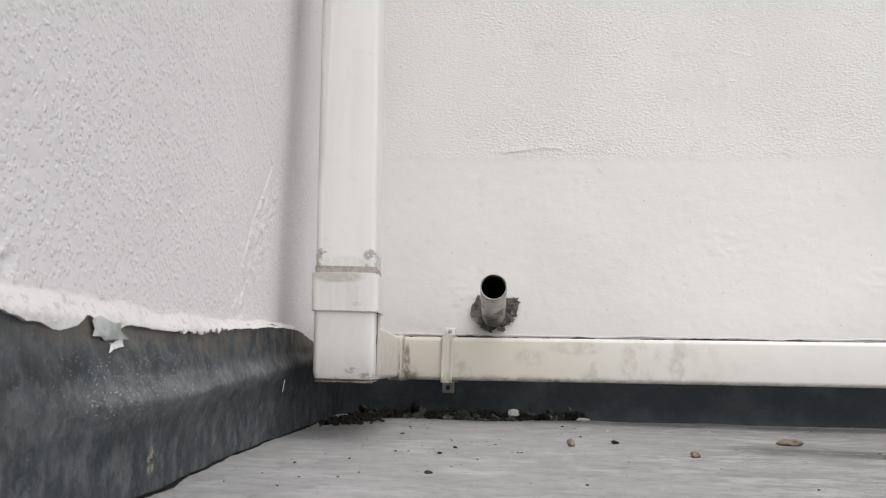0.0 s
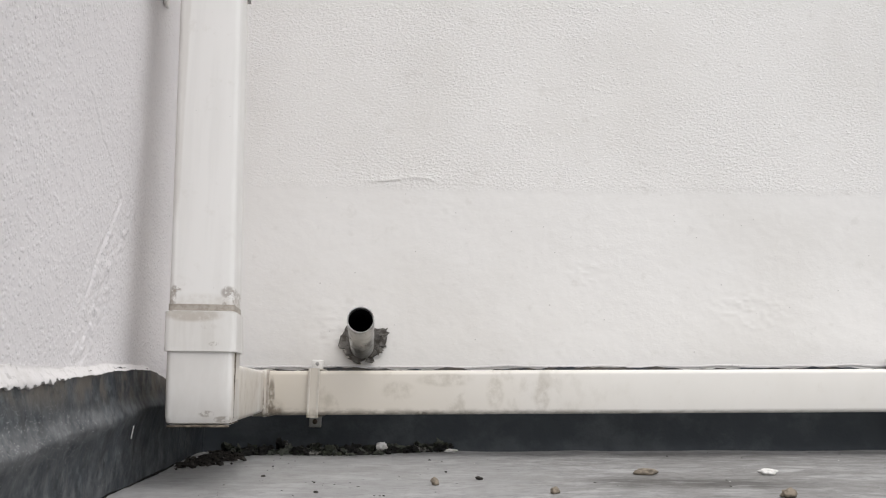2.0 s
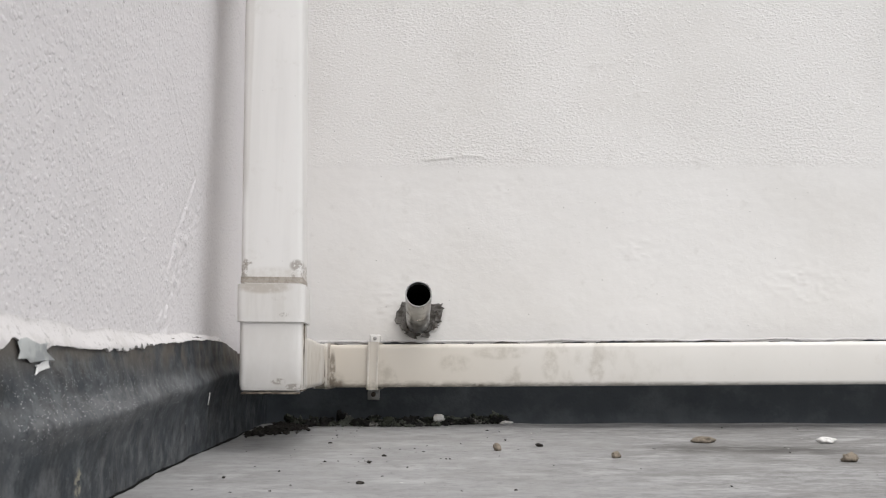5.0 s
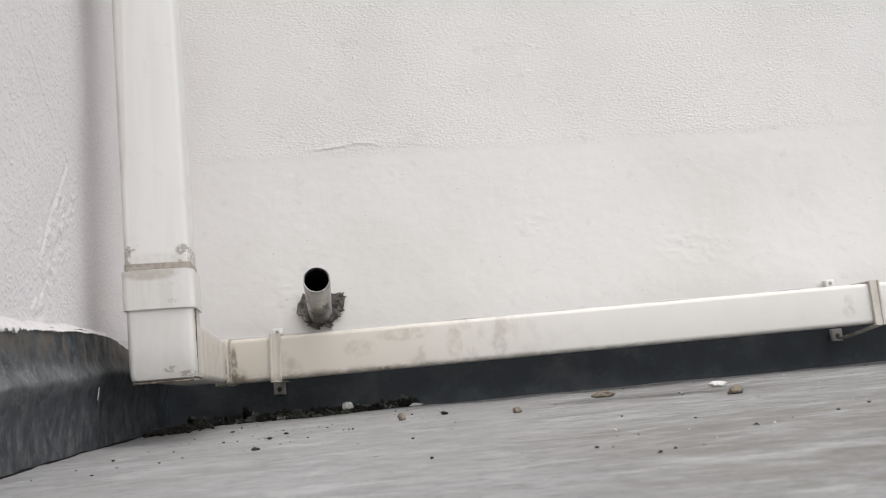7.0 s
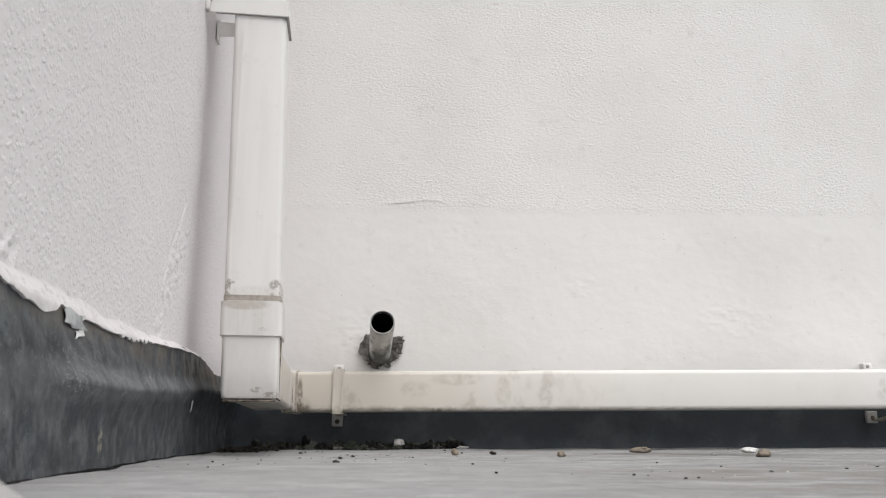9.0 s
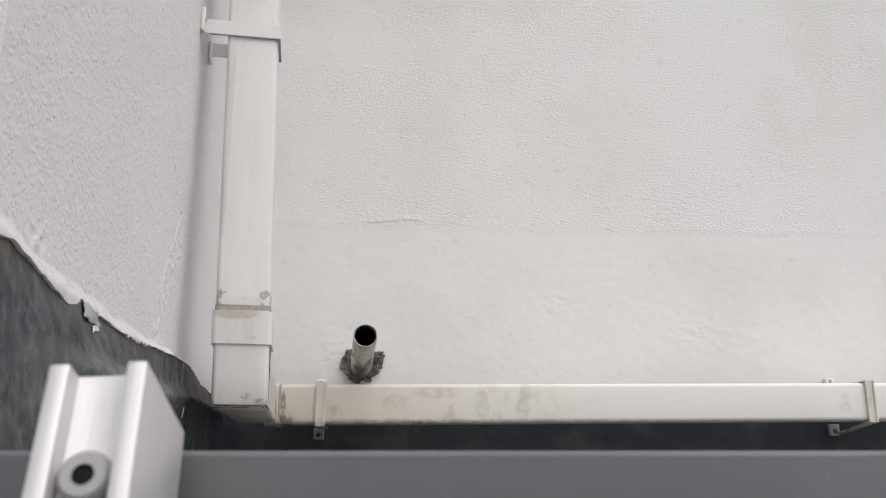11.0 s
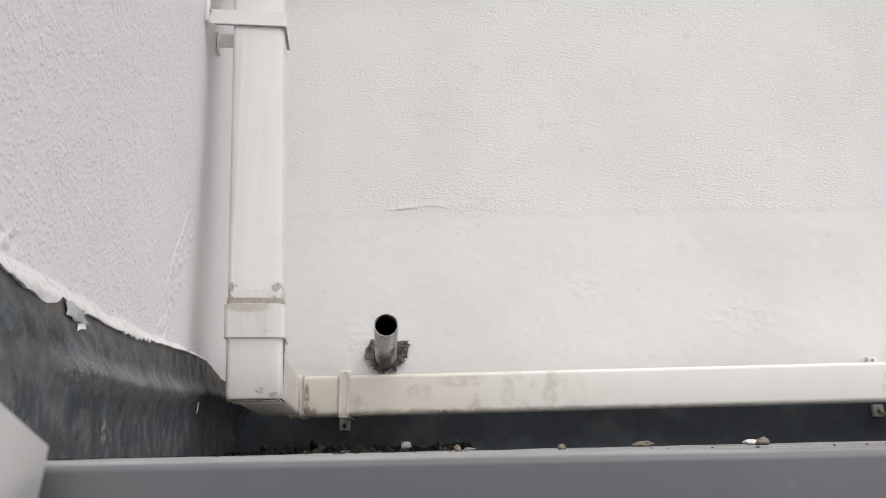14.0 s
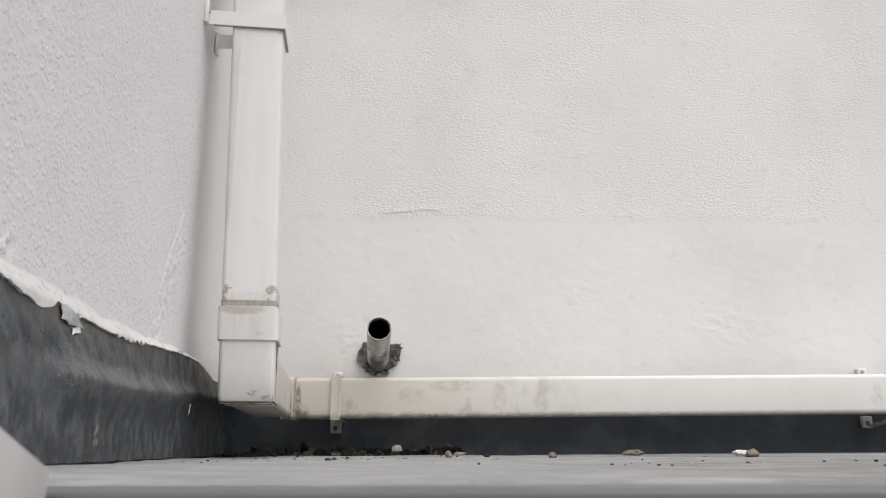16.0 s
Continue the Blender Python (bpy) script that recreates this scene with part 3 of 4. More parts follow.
def north_up(x, k):
    top = 0.1322 + 0.008 * x + ragged_top(x, 91, 0.0032) + 0.0035 * np.exp(-((x - 0.45) / 0.07) ** 2)
    z = -0.004 + (top + 0.004) * k
    return x, BACK_Y - 0.006 - 0.006 * np.exp(-z / 0.010) - 0.0012 * fbm(x, z, 0.06, 93, 3), z


xs = spaced((-0.255, 1.1, 230), (1.1, 3.2, 30))
tagged(part("baseboard_north", sheet("baseboard_north", xs, np.linspace(0, 1, 24), north_up, (0, 0.004, 0)), M_DARK),
       "dark grey roof membrane turned up behind the drain pipe", "upstand", kind="structure")


def return_up(x, k):
    z = -0.004 + (0.0995 + ragged_top(x, 95, 0.003) + 0.004) * k
    return x, OUT_Y - 0.008 - 0.0015 * fbm(x, z, 0.05, 96, 3), z


xs = spaced((-1.3, -0.3, 10), (-0.3, west_x(OUT_Y) + 0.008, 50))
tagged(part("baseboard_south", sheet("baseboard_south", xs, np.linspace(0, 1, 24), return_up, (0, 0.004, 0)), M_DARK),
       "dark grey roof membrane turned up round the outer corner", "upstand", kind="structure")


def lip(name, pts, radius, seed, label):
    """A hand-laid ragged bead of mortar along a line of points."""
    rings = []
    for i, p in enumerate(pts):
        t = (pts[min(i + 1, len(pts) - 1)] - pts[max(i - 1, 0)]).normalized()
        side = t.cross(Vector((0, 0, 1))).normalized()
        up = side.cross(t)
        ring = []
        for k in range(8):
            a = 2 * math.pi * k / 8
            n = 0.5 * noise.noise(Vector((i * 0.07, k * 0.5, seed))) + 0.5 * noise.noise(Vector((i * 0.03, k * 0.3, seed + 5)))
            r = radius * (1 + 0.5 * n)
            if math.sin(a) < -0.3:
                r *= 1 + 0.4 * max(-0.6, noise.noise(Vector((i * 0.31, 0, seed + 2))))
            ring.append(p + side * (0.62 * r * math.cos(a)) + up * (1.45 * r * math.sin(a)))
        rings.append(ring)
    return tagged(part(name, loft(rings), M_LIP), label, "trim", kind="structure")




def skirt_place(y, k):
    """Plaster and paint smeared from the wall down over the membrane, with a torn lower edge."""
    top = 0.1045 + 0.018 * step(0.55, 0.98, y) + 0.006 * step(0.42, 0.33, y)
    far = step(0.45, 0.95, y)
    hang = 0.0022 + 0.0022 * (1 - far) * (1 + fbm(y, 0 * y, 0.06, 101, 2)) + 0.0010 * fbm(y, 0 * y, 0.014, 103, 4)
    hang = hang + 0.0060 * np.exp(-((y - 0.452) / 0.020) ** 2) + 0.0050 * np.exp(-((y - 0.510) / 0.012) ** 2) - 0.0040 * np.exp(-((y - 0.482) / 0.008) ** 2)
    hang = hang + 0.0016 * (cells(y / 0.0052, 0 * y, 107) + cells(y / 0.0023, 0 * y, 108)) * step(0.60, 0.64, y) * step(0.76, 0.72, y)
    rise = 0.0120 - 0.0075 * far + 0.0020 * fbm(y, 0 * y, 0.05, 105, 2)
    z = (top + rise) * (1 - k) + (top - hang) * k
    lay = 0.0062 * step(top + 0.9 * rise, top - 0.004, z) + 0.0010 * step(0.0, 0.35, k)
    return west_x(y) + 0.0002 + lay + 0.0004 * fbm(y, z, 0.016, 109, 3) * step(0.0, 0.2, k), y, z


tagged(part("trim_west", sheet("trim_west", spaced((OUT_Y - 0.002, 1.02, 520)), np.linspace(1, 0, 14), skirt_place, (-0.003, 0, 0)), M_LIP),
       "ragged white plaster skirt smeared over the membrane's top edge", "trim", kind="structure")
line = [Vector((x, OUT_Y - 0.004, 0.1045 + 0.002 * noise.noise(Vector((x * 30, 0, 9))))) for x in np.linspace(-0.6, west_x(OUT_Y), 110)]
lip("trim_south", line, 0.0050, 7, "ragged white mortar bead round the outer corner")
line = [Vector((x, BACK_Y - 0.002, 0.1362 + 0.008 * x + 0.003 * noise.noise(Vector((x * 14, 0, 2))))) for x in np.linspace(-0.22, 1.15, 260)]
lip("trim_north", line, 0.0013, 12, "thin ragged mortar edge above the membrane")

rings = []
for i in range(170):
    y = 0.36 + i * (1.30 - 0.36) / 169
    x0 = float(west_up(np.array([y]), np.array([0.04]))[0][0])
    z0 = float(roof_z(np.array(0.0), np.array(y))) - 0.001
    w = 0.0022 + 0.0022 * noise.noise(Vector((i * 0.13, 0, 1))) + 0.0012 * noise.noise(Vector((i * 0.6, 0, 4)))
    u = 0.0014 + 0.0012 * noise.noise(Vector((i * 0.11, 3, 1)))
    rings.append([Vector((x0 - 0.004, y, z0)), Vector((x0 + max(0.0008, w), y, z0)), Vector((x0 + max(0.0006, w) - 0.0004, y, z0 + u)), Vector((x0 - 0.004, y, z0 + u + 0.001))])
tagged(part("trim_foot", loft(rings), M_BLACK), "black ragged gap along the foot of the membrane", "trim", kind="structure")
rings = [[Vector((west_x(OUT_Y) + 0.0085 + 0.0015 * (1 - k / 20) + 0.0020 * math.cos(a) + 0.0006 * noise.noise(Vector((k * 0.5, 0, 0))), OUT_Y - 0.0085 + 0.0020 * math.sin(a), -0.002 + 0.104 * k / 20)) for a in np.linspace(0, 2 * math.pi, 9)[:-1]] for k in range(21)]
tagged(part("trim_corner", loft(rings), M_DARK), "raised seam of dark membrane at the outer corner", "trim", kind="structure")

# metal edge of the flat roof and the house wall under it
bm = rbox(-1.3, 3.2, EDGE_Y, EDGE_Y + 0.03, -0.13, -0.0002, 0.0016, 3)
tagged(part("trim_edge", bm, M_TRIM), "smooth mid grey metal roof edge trim, scuffed", "roof edge", kind="structure")
bm = rbox(-1.3, 3.2, EDGE_Y + 0.035, EDGE_Y + 0.25, GROUND_Z, -0.108, 0)
tagged(part("wall_lower", bm, M_WALL_W), "white rendered house wall under the roof edge", "wall", kind="structure")
bm = bmesh.new()
bmesh.ops.create_grid(bm, x_segments=2, y_segments=2, size=400)
moved(bm, Matrix.Translation((0, 0, GROUND_Z)))
tagged(part("ground", bm, M_GROUND), "dark asphalt yard far below the roof", "ground", kind="structure")


# ---- the downpipe ----
W = 0.065
YAW = radians(5.2)                                   # it stands square to the west wall
TILT_PIPE = -0.024                                   # and leans a little to it
pipe_at = Matrix.Translation((-0.1254, 0.9565, 0)) @ Matrix.Rotation(YAW, 4, "Z")


def upright(z0, z1, w, r):
    """A square tube from z0 to z1, following the pipe's lean."""
    def at(z, ww):
        return [Vector((p[0] + TILT_PIPE * (z - 0.07), p[1], z)) for p in square_ring(ww, ww, r)]
    return loft([at(z0, w), at(z1, w)])


downpipe = tagged(empty("downpipe", pipe_at), "square white plastic downpipe with a soiled socket and bend", "downpipe")
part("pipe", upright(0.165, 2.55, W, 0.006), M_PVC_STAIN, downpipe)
part("socket", upright(0.1388, 0.1790, 0.0715, 0.007), M_PVC_SOCKET, downpipe, "slightly wider push-fit socket with brown grime")
# bend: a square box that rounds off at the bottom and runs back to the north wall
rings = []
h = W / 2
for z in (0.150, 0.105):
    rings.append([Vector((p[0] + TILT_PIPE * (z - 0.07), p[1], z)) for p in square_ring(W + 0.001, W + 0.001, 0.006)])
bend = loft(rings + [[Vector((p[0], p[1], 0.0738)) for p in square_ring(W + 0.001, W + 0.001, 0.006)],
                     [Vector((p[0], p[1] + 0.001, 0.0674)) for p in square_ring(W - 0.001, W - 0.002, 0.0065)],
                     [Vector((p[0], p[1] + 0.003, 0.0648)) for p in square_ring(W - 0.007, W - 0.008, 0.008)]])
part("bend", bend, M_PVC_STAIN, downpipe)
RUN = 0.375
ring = square_ring(W - 0.001, 0.061, 0.006)
back = loft([[Vector((p[0], y, 0.0966 + p[1])) for p in ring] for y in (-0.024, RUN)])
part("back_run", back, M_PVC_DIRTY, downpipe, "grimy pipe length running back to the wall")
part("grime_line", upright(0.1805, 0.1868, 0.0662, 0.006), M_SMEAR, downpipe, "brown grime line above the socket")
part("seam", join(rbox(-0.0305, 0.0305, -0.0312, -0.026, 0.0632, 0.0652, 0.0008), rbox(0.0300, 0.0322, -0.028, 0.03, 0.0660, 0.0678, 0.0006), rbox(0.0312, 0.0332, -0.0183, -0.0172, 0.072, 0.138, 0.0004)), M_GRIME, downpipe, "dark joint under the bend")


def flake(w, hgt, seed, thick=0.0009, least=0.75, more=0.35):
    """A small ragged flat scrap, standing in the XZ plane."""
    rnd = random.Random(seed)
    pts = []
    k = 14
    for i in range(k):
        a = 2 * math.pi * i / k
        s = least + more * rnd.random()
        pts.append((w / 2 * math.copysign(abs(math.cos(a)) ** 0.6, math.cos(a)) * s, hgt / 2 * math.copysign(abs(math.sin(a)) ** 0.6, math.sin(a)) * s))
    return loft([[Vector((p[0], 0, p[1])) for p in pts], [Vector((p[0] * 0.92, -thick, p[1] * 0.92)) for p in pts]])



# ---- strap bracket that holds the downpipe on the west wall ----
def bar(pts, up, width, thick):
    """A flat strip along points; its width runs along up, its thickness across."""
    up = Vector(up)
    rings = []
    for i, p in enumerate(pts):
        p = Vector(p)
        a = (p - Vector(pts[i - 1])).normalized() if i else None
        b = (Vector(pts[i + 1]) - p).normalized() if i < len(pts) - 1 else None
        t = ((a or b) + (b or a)).normalized()
        n = t.cross(up).normalized()
        k = 1 / max(0.5, t.dot(b or a))
        rings.append([p + n * thick / 2 * k + up * width / 2, p - n * thick / 2 * k + up * width / 2,
                      p - n * thick / 2 * k - up * width / 2, p + n * thick / 2 * k - up * width / 2])
    return loft(rings)


def screw(at, facing, r=0.0035, mat=None, parent=None):
    m = Vector(facing).to_track_quat("Z", "Y").to_matrix().to_4x4()
    bm = loft([[Vector((p[0], p[1], 0)) for p in round_ring(r, 14)], [Vector((p[0], p[1], r * 0.35)) for p in round_ring(r * 0.85, 14)],
               [Vector((p[0], p[1], r * 0.5)) for p in round_ring(r * 0.4, 14)]])
    return part("screw", moved(bm, Matrix.Translation(at) @ m), mat or M_SCREW, parent)


ZB = 0.5635
bx = TILT_PIPE * (ZB - 0.07)
strap_at = Matrix.Translation((-0.1254, 0.9565, 0)) @ Matrix.Rotation(YAW, 4, "Z")
wall_l = -0.0766                                       # west wall in the pipe's own frame
bracket = tagged(empty("pipe_bracket", strap_at), "white metal strap bracket clamping the downpipe to the wall", "bracket")
g = h + 0.0022
tall = 0.020
part("strap", bar([(wall_l + 0.003, -g, ZB - 0.005), (bx + g, -g, ZB - 0.005), (bx + g, g + 0.004, ZB), (wall_l + 0.005, g + 0.004, ZB)], (0, 0, 1), tall, 0.0030), M_PVC, bracket)
part("edge", bar([(wall_l + 0.010, -g, ZB - 0.005 - tall / 2 - 0.0004), (bx + g, -g, ZB - 0.005 - tall / 2 - 0.0004), (bx + g, g + 0.004, ZB - tall / 2 - 0.0004)], (0, 0, 1), 0.0010, 0.0034), M_STRAP, bracket, "thin grey strip along the lower edge of the strap")
part("foot", rbox(wall_l - 0.002, wall_l + 0.0035, -g - 0.010, -g + 0.0015, ZB - 0.016, ZB + 0.018, 0.0012), M_PVC, bracket)
part("foot", rbox(wall_l + 0.001, wall_l + 0.005, g + 0.001, g + 0.016, ZB - 0.018, ZB + 0.013, 0.0012), M_PVC, bracket)
screw((wall_l + 0.0035, -g - 0.0045, ZB + 0.001), (1, 0, 0), 0.003, M_STRAP, bracket)
screw((wall_l + 0.005, g + 0.010, ZB - 0.002), (1, 0, 0), 0.003, M_STRAP, bracket)


# ---- the drain pipe along the foot of the north wall ----
HP_Y0, HP_Y1 = 1.295, 1.360
HP_SLOPE = 0.009


def hp_z(x):
    return 0.0950 + HP_SLOPE * (x + 0.1)


def along(x0, x1, w, r):
    ring = square_ring(w, w, r)
    yc = (HP_Y0 + HP_Y1) / 2
    return loft([[Vector((x, yc + p[0], hp_z(x) + p[1])) for p in ring] for x in (x0, x1)])


drain = tagged(empty("drain_pipe", Matrix.Translation((0, 0, 0))), "square cream-white plastic drain pipe, weathered and smudged", "drain pipe")
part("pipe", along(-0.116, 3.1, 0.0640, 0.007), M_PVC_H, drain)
part("socket", along(-0.1375, -0.1165, 0.0670, 0.007), M_PVC_DIRTY, drain, "soiled push-fit socket at the corner")
part("rim", along(-0.1400, -0.1360, 0.0668, 0.007), M_PVC, drain)
part("rim", along(-0.1240, -0.1215, 0.0690, 0.007), M_PVC_DIRTY, drain)
part("joint", along(-0.1195, -0.1172, 0.0672, 0.007), M_SMEAR, drain)
part("grime_line", along(-0.1176, -0.1160, 0.0674, 0.007), M_SMEAR, drain, "brown grime in the socket joint")

def pipe_clip(x, lean, mat, sag=0.0):
    """A ribbed strap over the drain pipe, with a foot above and one below on the wall."""
    clip = tagged(empty("pipe_clip", Matrix.Translation((x, 0, 0)) @ Matrix.Rotation(lean, 4, "Y")), "ribbed strap clip over the drain pipe, screwed to the wall", "bracket", "pipe clips")
    z = hp_z(x)
    top, low, wall = z + 0.0345, z - 0.0345, BACK_Y - 0.006
    y0 = HP_Y0 - 0.002
    pts = [(0, wall - 0.012, top), (0, y0, top), (0, y0, low), (0, wall - 0.012, low - sag)]
    part("strap", bar(pts, (1, 0, 0), 0.0165, 0.0020), mat, clip)
    for s in (-1, 1):
        part("rib", bar([(s * 0.0066, y0 - 0.0018, top + 0.001), (s * 0.0066, y0 - 0.0018, low - 0.001)], (1, 0, 0), 0.0026, 0.0024), M_PVC_DIRTY, clip)
    part("foot", rbox(-0.0165, 0.0005, wall - 0.014, wall - 0.0005, top - 0.001, top + 0.0165, 0.0015), M_PVC, clip)
    part("foot", rbox(-0.0175, 0.0015, wall - 0.012, wall - 0.0035, low - 0.020, low + 0.001, 0.0015), M_STRAP, clip, "tarnished lower foot")
    screw((-0.008, wall - 0.014, top + 0.0105), (0, -1, 0), 0.0032, M_STRAP, clip)
    screw((-0.008, wall - 0.012, low - 0.011), (0, -1, 0), 0.0040, M_GRIME, clip)
    return clip


pipe_clip(-0.0525, radians(0.8), M_PVC_H)
pipe_clip(0.892, radians(0.5), M_PVC_DIRTY, 0.016)


# ---- the steel pipe stub that sticks out of the wall ----
P0, P1 = Vector((0.0100, BACK_Y + 0.02, 0.1655)), Vector((0.0205, 1.207, 0.1955))
axis = (P1 - P0).normalized()
side = axis.cross(Vector((0, 0, 1))).normalized()
up = side.cross(axis)
RO, RI = 0.0190, 0.0170


def hoop(p, r):
    return [p + side * q[0] + up * q[1] for q in round_ring(r, 40)]


stub = tagged(empty("wall_pipe"), "dull zinc-grey round steel pipe sticking out of a broken hole", "pipe")
rings = [hoop(P0, RO), hoop(P1 - axis * 0.001, RO), hoop(P1, RO - 0.0006), hoop(P1, RI + 0.0004), hoop(P1 - axis * 0.001, RI), hoop(P1 - axis * 0.012, RI)]
part("tube", loft(rings, caps=False), M_ZINC, stub)
part("bore", loft([hoop(P1 - axis * 0.010, RI + 0.0003), hoop(P0 + axis * 0.06, RI + 0.0003)][::-1], caps=False), M_BLACK, stub, "black inside of the pipe")
b = bmesh.new()
b.faces.new([b.verts.new(p) for p in hoop(P0 + axis * 0.06, RI + 0.0003)])
part("bottom", b, M_BLACK, stub)

# broken plaster round the stub: ragged collar with an uneven outline, and crumbs of mortar
rnd = random.Random(5)
C = Vector((0.0135, BACK_Y, 0.1765))
nn = 46
rings = []
for ring_k, (rr, yy) in enumerate(((1.0, 0.0035), (0.93, -0.0015), (0.80, -0.0022), (0.62, 0.001), (0.36, 0.004))):
    ring = []
    for k in range(nn):
        a = 2 * math.pi * k / nn
        j = 0.80 + 0.30 * noise.noise(Vector((math.cos(a) * 2.2, math.sin(a) * 2.2, 3))) + 0.22 * noise.noise(Vector((math.cos(a) * 7, math.sin(a) * 7, 8)))
        rx, rz = 0.0425 * j, 0.0385 * j
        q = 0.0022 * noise.noise(Vector((k * 0.7, ring_k * 1.7, 1)))
        ring.append(C + Vector((rx * rr * math.cos(a), yy + q - 0.0042, rz * rr * math.sin(a) + 0.002 * rr)))
    rings.append(ring)
hole = tagged(part("broken_plaster", loft(rings, caps=False), M_MORTAR), "ragged broken plaster and grey mortar round the pipe stub", "broken plaster")


def pebble(name, at, size, mat, seed, label, category, flat=0.6, group=""):
    bm = bmesh.new()
    bmesh.ops.create_icosphere(bm, subdivisions=3, radius=0.5)
    for v in bm.verts:
        d = v.co.normalized()
        r = 0.5 * (1 + 0.45 * noise.noise(d * 1.3 + Vector((seed, 0, 0))) + 0.22 * noise.noise(d * 3.1 + Vector((0, seed, 0))))
        v.co = Vector((d.x * r * size, d.y * r * size * 0.75, d.z * r * size * flat))
    low = min(v.co.z for v in bm.verts)
    for v in bm.verts:
        v.co.z = max(v.co.z - low * 0.82, 0.0)
    return smooth(bm, 32), mat, name, at, label, category, group


def put(made, turn=0.0):
    bm, mat, name, at, label, category, group = made
    ob = part(name, bm, mat)
    ob.matrix_world = Matrix.Translation(at) @ Matrix.Rotation(turn, 4, "Z")
    return tagged(ob, label, category, group)


# flat torn scraps of mortar round the stub's hole
for k, (dx, dz, w, hh, turn) in enumerate(((-0.027, 0.015, 0.012, 0.018, 14), (-0.033, 0.000, 0.013, 0.022, 8), (-0.026, -0.016, 0.016, 0.014, 38), (0.030, 0.016, 0.020, 0.014, -16), (0.031, 0.003, 0.013, 0.018, 8), (0.025, -0.014, 0.012, 0.014, -35), (-0.012, -0.029, 0.020, 0.011, 8), (0.010, -0.030, 0.016, 0.008, -8))):
    bm = flake(w * 1.3, hh * 1.15, 40 + k, 0.0022, 0.5, 0.6)
    moved(bm, Matrix.Translation(C + Vector((dx, -0.0050 - 0.0008 * (k % 3), dz))) @ Matrix.Rotation(radians(turn), 4, "Y") @ Matrix.Rotation(radians(8 * math.sin(k * 2.1)), 4, "Z"))
    part("mortar_scrap", bm, M_MORTAR, hole)


# ---- loose things on the roof ----
def on_roof(x, y, lift=0.0):
    return Vector((x, y, float(roof_z(np.array(x), np.array(y))) - 0.0012 + lift))


TAN = "small tan stone lying on the grey roof"
put(pebble("stone", on_roof(0.367, 1.058), 0.026, M_STONE, 2.0, "flat tan stone lying on the grey roof", "stone", 0.35, "loose stones"), 0.2)
put(pebble("stone", on_roof(0.232, 0.900), 0.0115, M_STONE, 5.0, TAN, "stone", 0.6, "loose stones"), 1.0)
put(pebble("stone", on_roof(0.117, 0.969), 0.0105, M_STONE, 8.0, TAN, "stone", 0.8, "loose stones"), 2.0)
put(pebble("stone", on_roof(0.450, 0.868), 0.0165, M_STONE, 11.0, "rounded brown stone lying on the grey roof", "stone", 0.6, "loose stones"), 0.4)
put(pebble("mortar_chip", on_roof(0.514, 1.060), 0.022, M_CHIP, 14.0, "flat white mortar chip lying on the roof", "chip", 0.4), 0.3)
put(pebble("mortar_chip", on_roof(0.047, 1.362, 0.007), 0.0175, M_CHIP, 17.0, "white mortar lump lying on the dark debris", "chip", 0.7), 0.3)
put(pebble("mortar_chip", on_roof(0.155, 1.385, 0.001), 0.020, M_CHIP, 19.0, "flat grey-white mortar scrap by the wall", "chip", 0.25), 0.1)
for k, (x, y, s) in enumerate(((0.168, 1.020, 0.010), (-0.003, 0.709, 0.0085), (-0.001, 0.911, 0.0068), (-0.011, 0.856, 0.0058), (-0.076, 1.045, 0.0075), (-0.064, 0.670, 0.0036), (0.118, 1.253, 0.005), (0.115, 0.682, 0.0032), (-0.054, 0.862, 0.004), (0.290, 0.981, 0.005), (0.307, 0.952, 0.0048), (0.209, 0.488, 0.0014), (0.244, 0.455, 0.0014), (0.201, 0.490, 0.0028), (0.240, 0.541, 0.0014))):
    put(pebble("dirt_crumb", on_roof(x, y), 0.88 * s, M_SOIL, 21.0 + 2.7 * k, "dark crumb of soil on the roof", "dirt", 0.45, "dirt crumbs"), k)


def scatter(name, spots, mat, label, category, sub=1):
    """Many tiny lumps in one mesh."""
    vs, fs = [], []
    base = bmesh.new()
    bmesh.ops.create_icosphere(base, subdivisions=sub, radius=0.5)
    bv = [v.co.copy() for v in base.verts]
    bf = [[v.index for v in f.verts] for f in base.faces]
    base.free()
    for i, (p, s, fl) in enumerate(spots):
        n0 = len(vs)
        rot = Matrix.Rotation(i * 2.4, 3, "Z")
        for d in bv:
            q = d * (1 + 1.3 * noise.noise(d * 2.6 + Vector((i * 1.7, 0, 0))) + 0.6 * noise.noise(d * 6 + Vector((0, i * 1.3, 0))))
            q = rot @ Vector((q.x * s, q.y * s * 0.75, q.z * s * fl))
            vs.append(tuple(p + q + Vector((0, 0, 0.25 * s * fl))))
        fs.extend([[n0 + k for k in f] for f in bf])
    me = bpy.data.meshes.new(name)
    me.from_pydata(vs, [], fs)
    me.update()
    return tagged(part(name, me, mat), label, category, kind="stuff")


rnd = random.Random(9)
spots = []
for k in range(430):
    x = -0.190 + 0.345 * rnd.random() ** 1.0
    close = rnd.random() ** 0.7
    y = 1.405 - (0.075 - 0.06 * step(0.02, 0.16, x)) * (1 - close)
    y -= 0.10 * max(0.0, -0.14 - x) / 0.08 * rnd.random()
    lift = max(0.0, 0.009 * rnd.random() * (1 - (1.405 - y) / 0.09))
    if x < float(west_x(y)) + 0.02:
        continue
    spots.append((on_roof(x, y, lift), 0.004 + 0.013 * rnd.random() ** 2, 0.35 + 0.6 * rnd.random()))
scatter("moss_debris", spots, M_MOSS, "black-green moss and soil heaped along the wall foot", "debris", 2)
spots = []
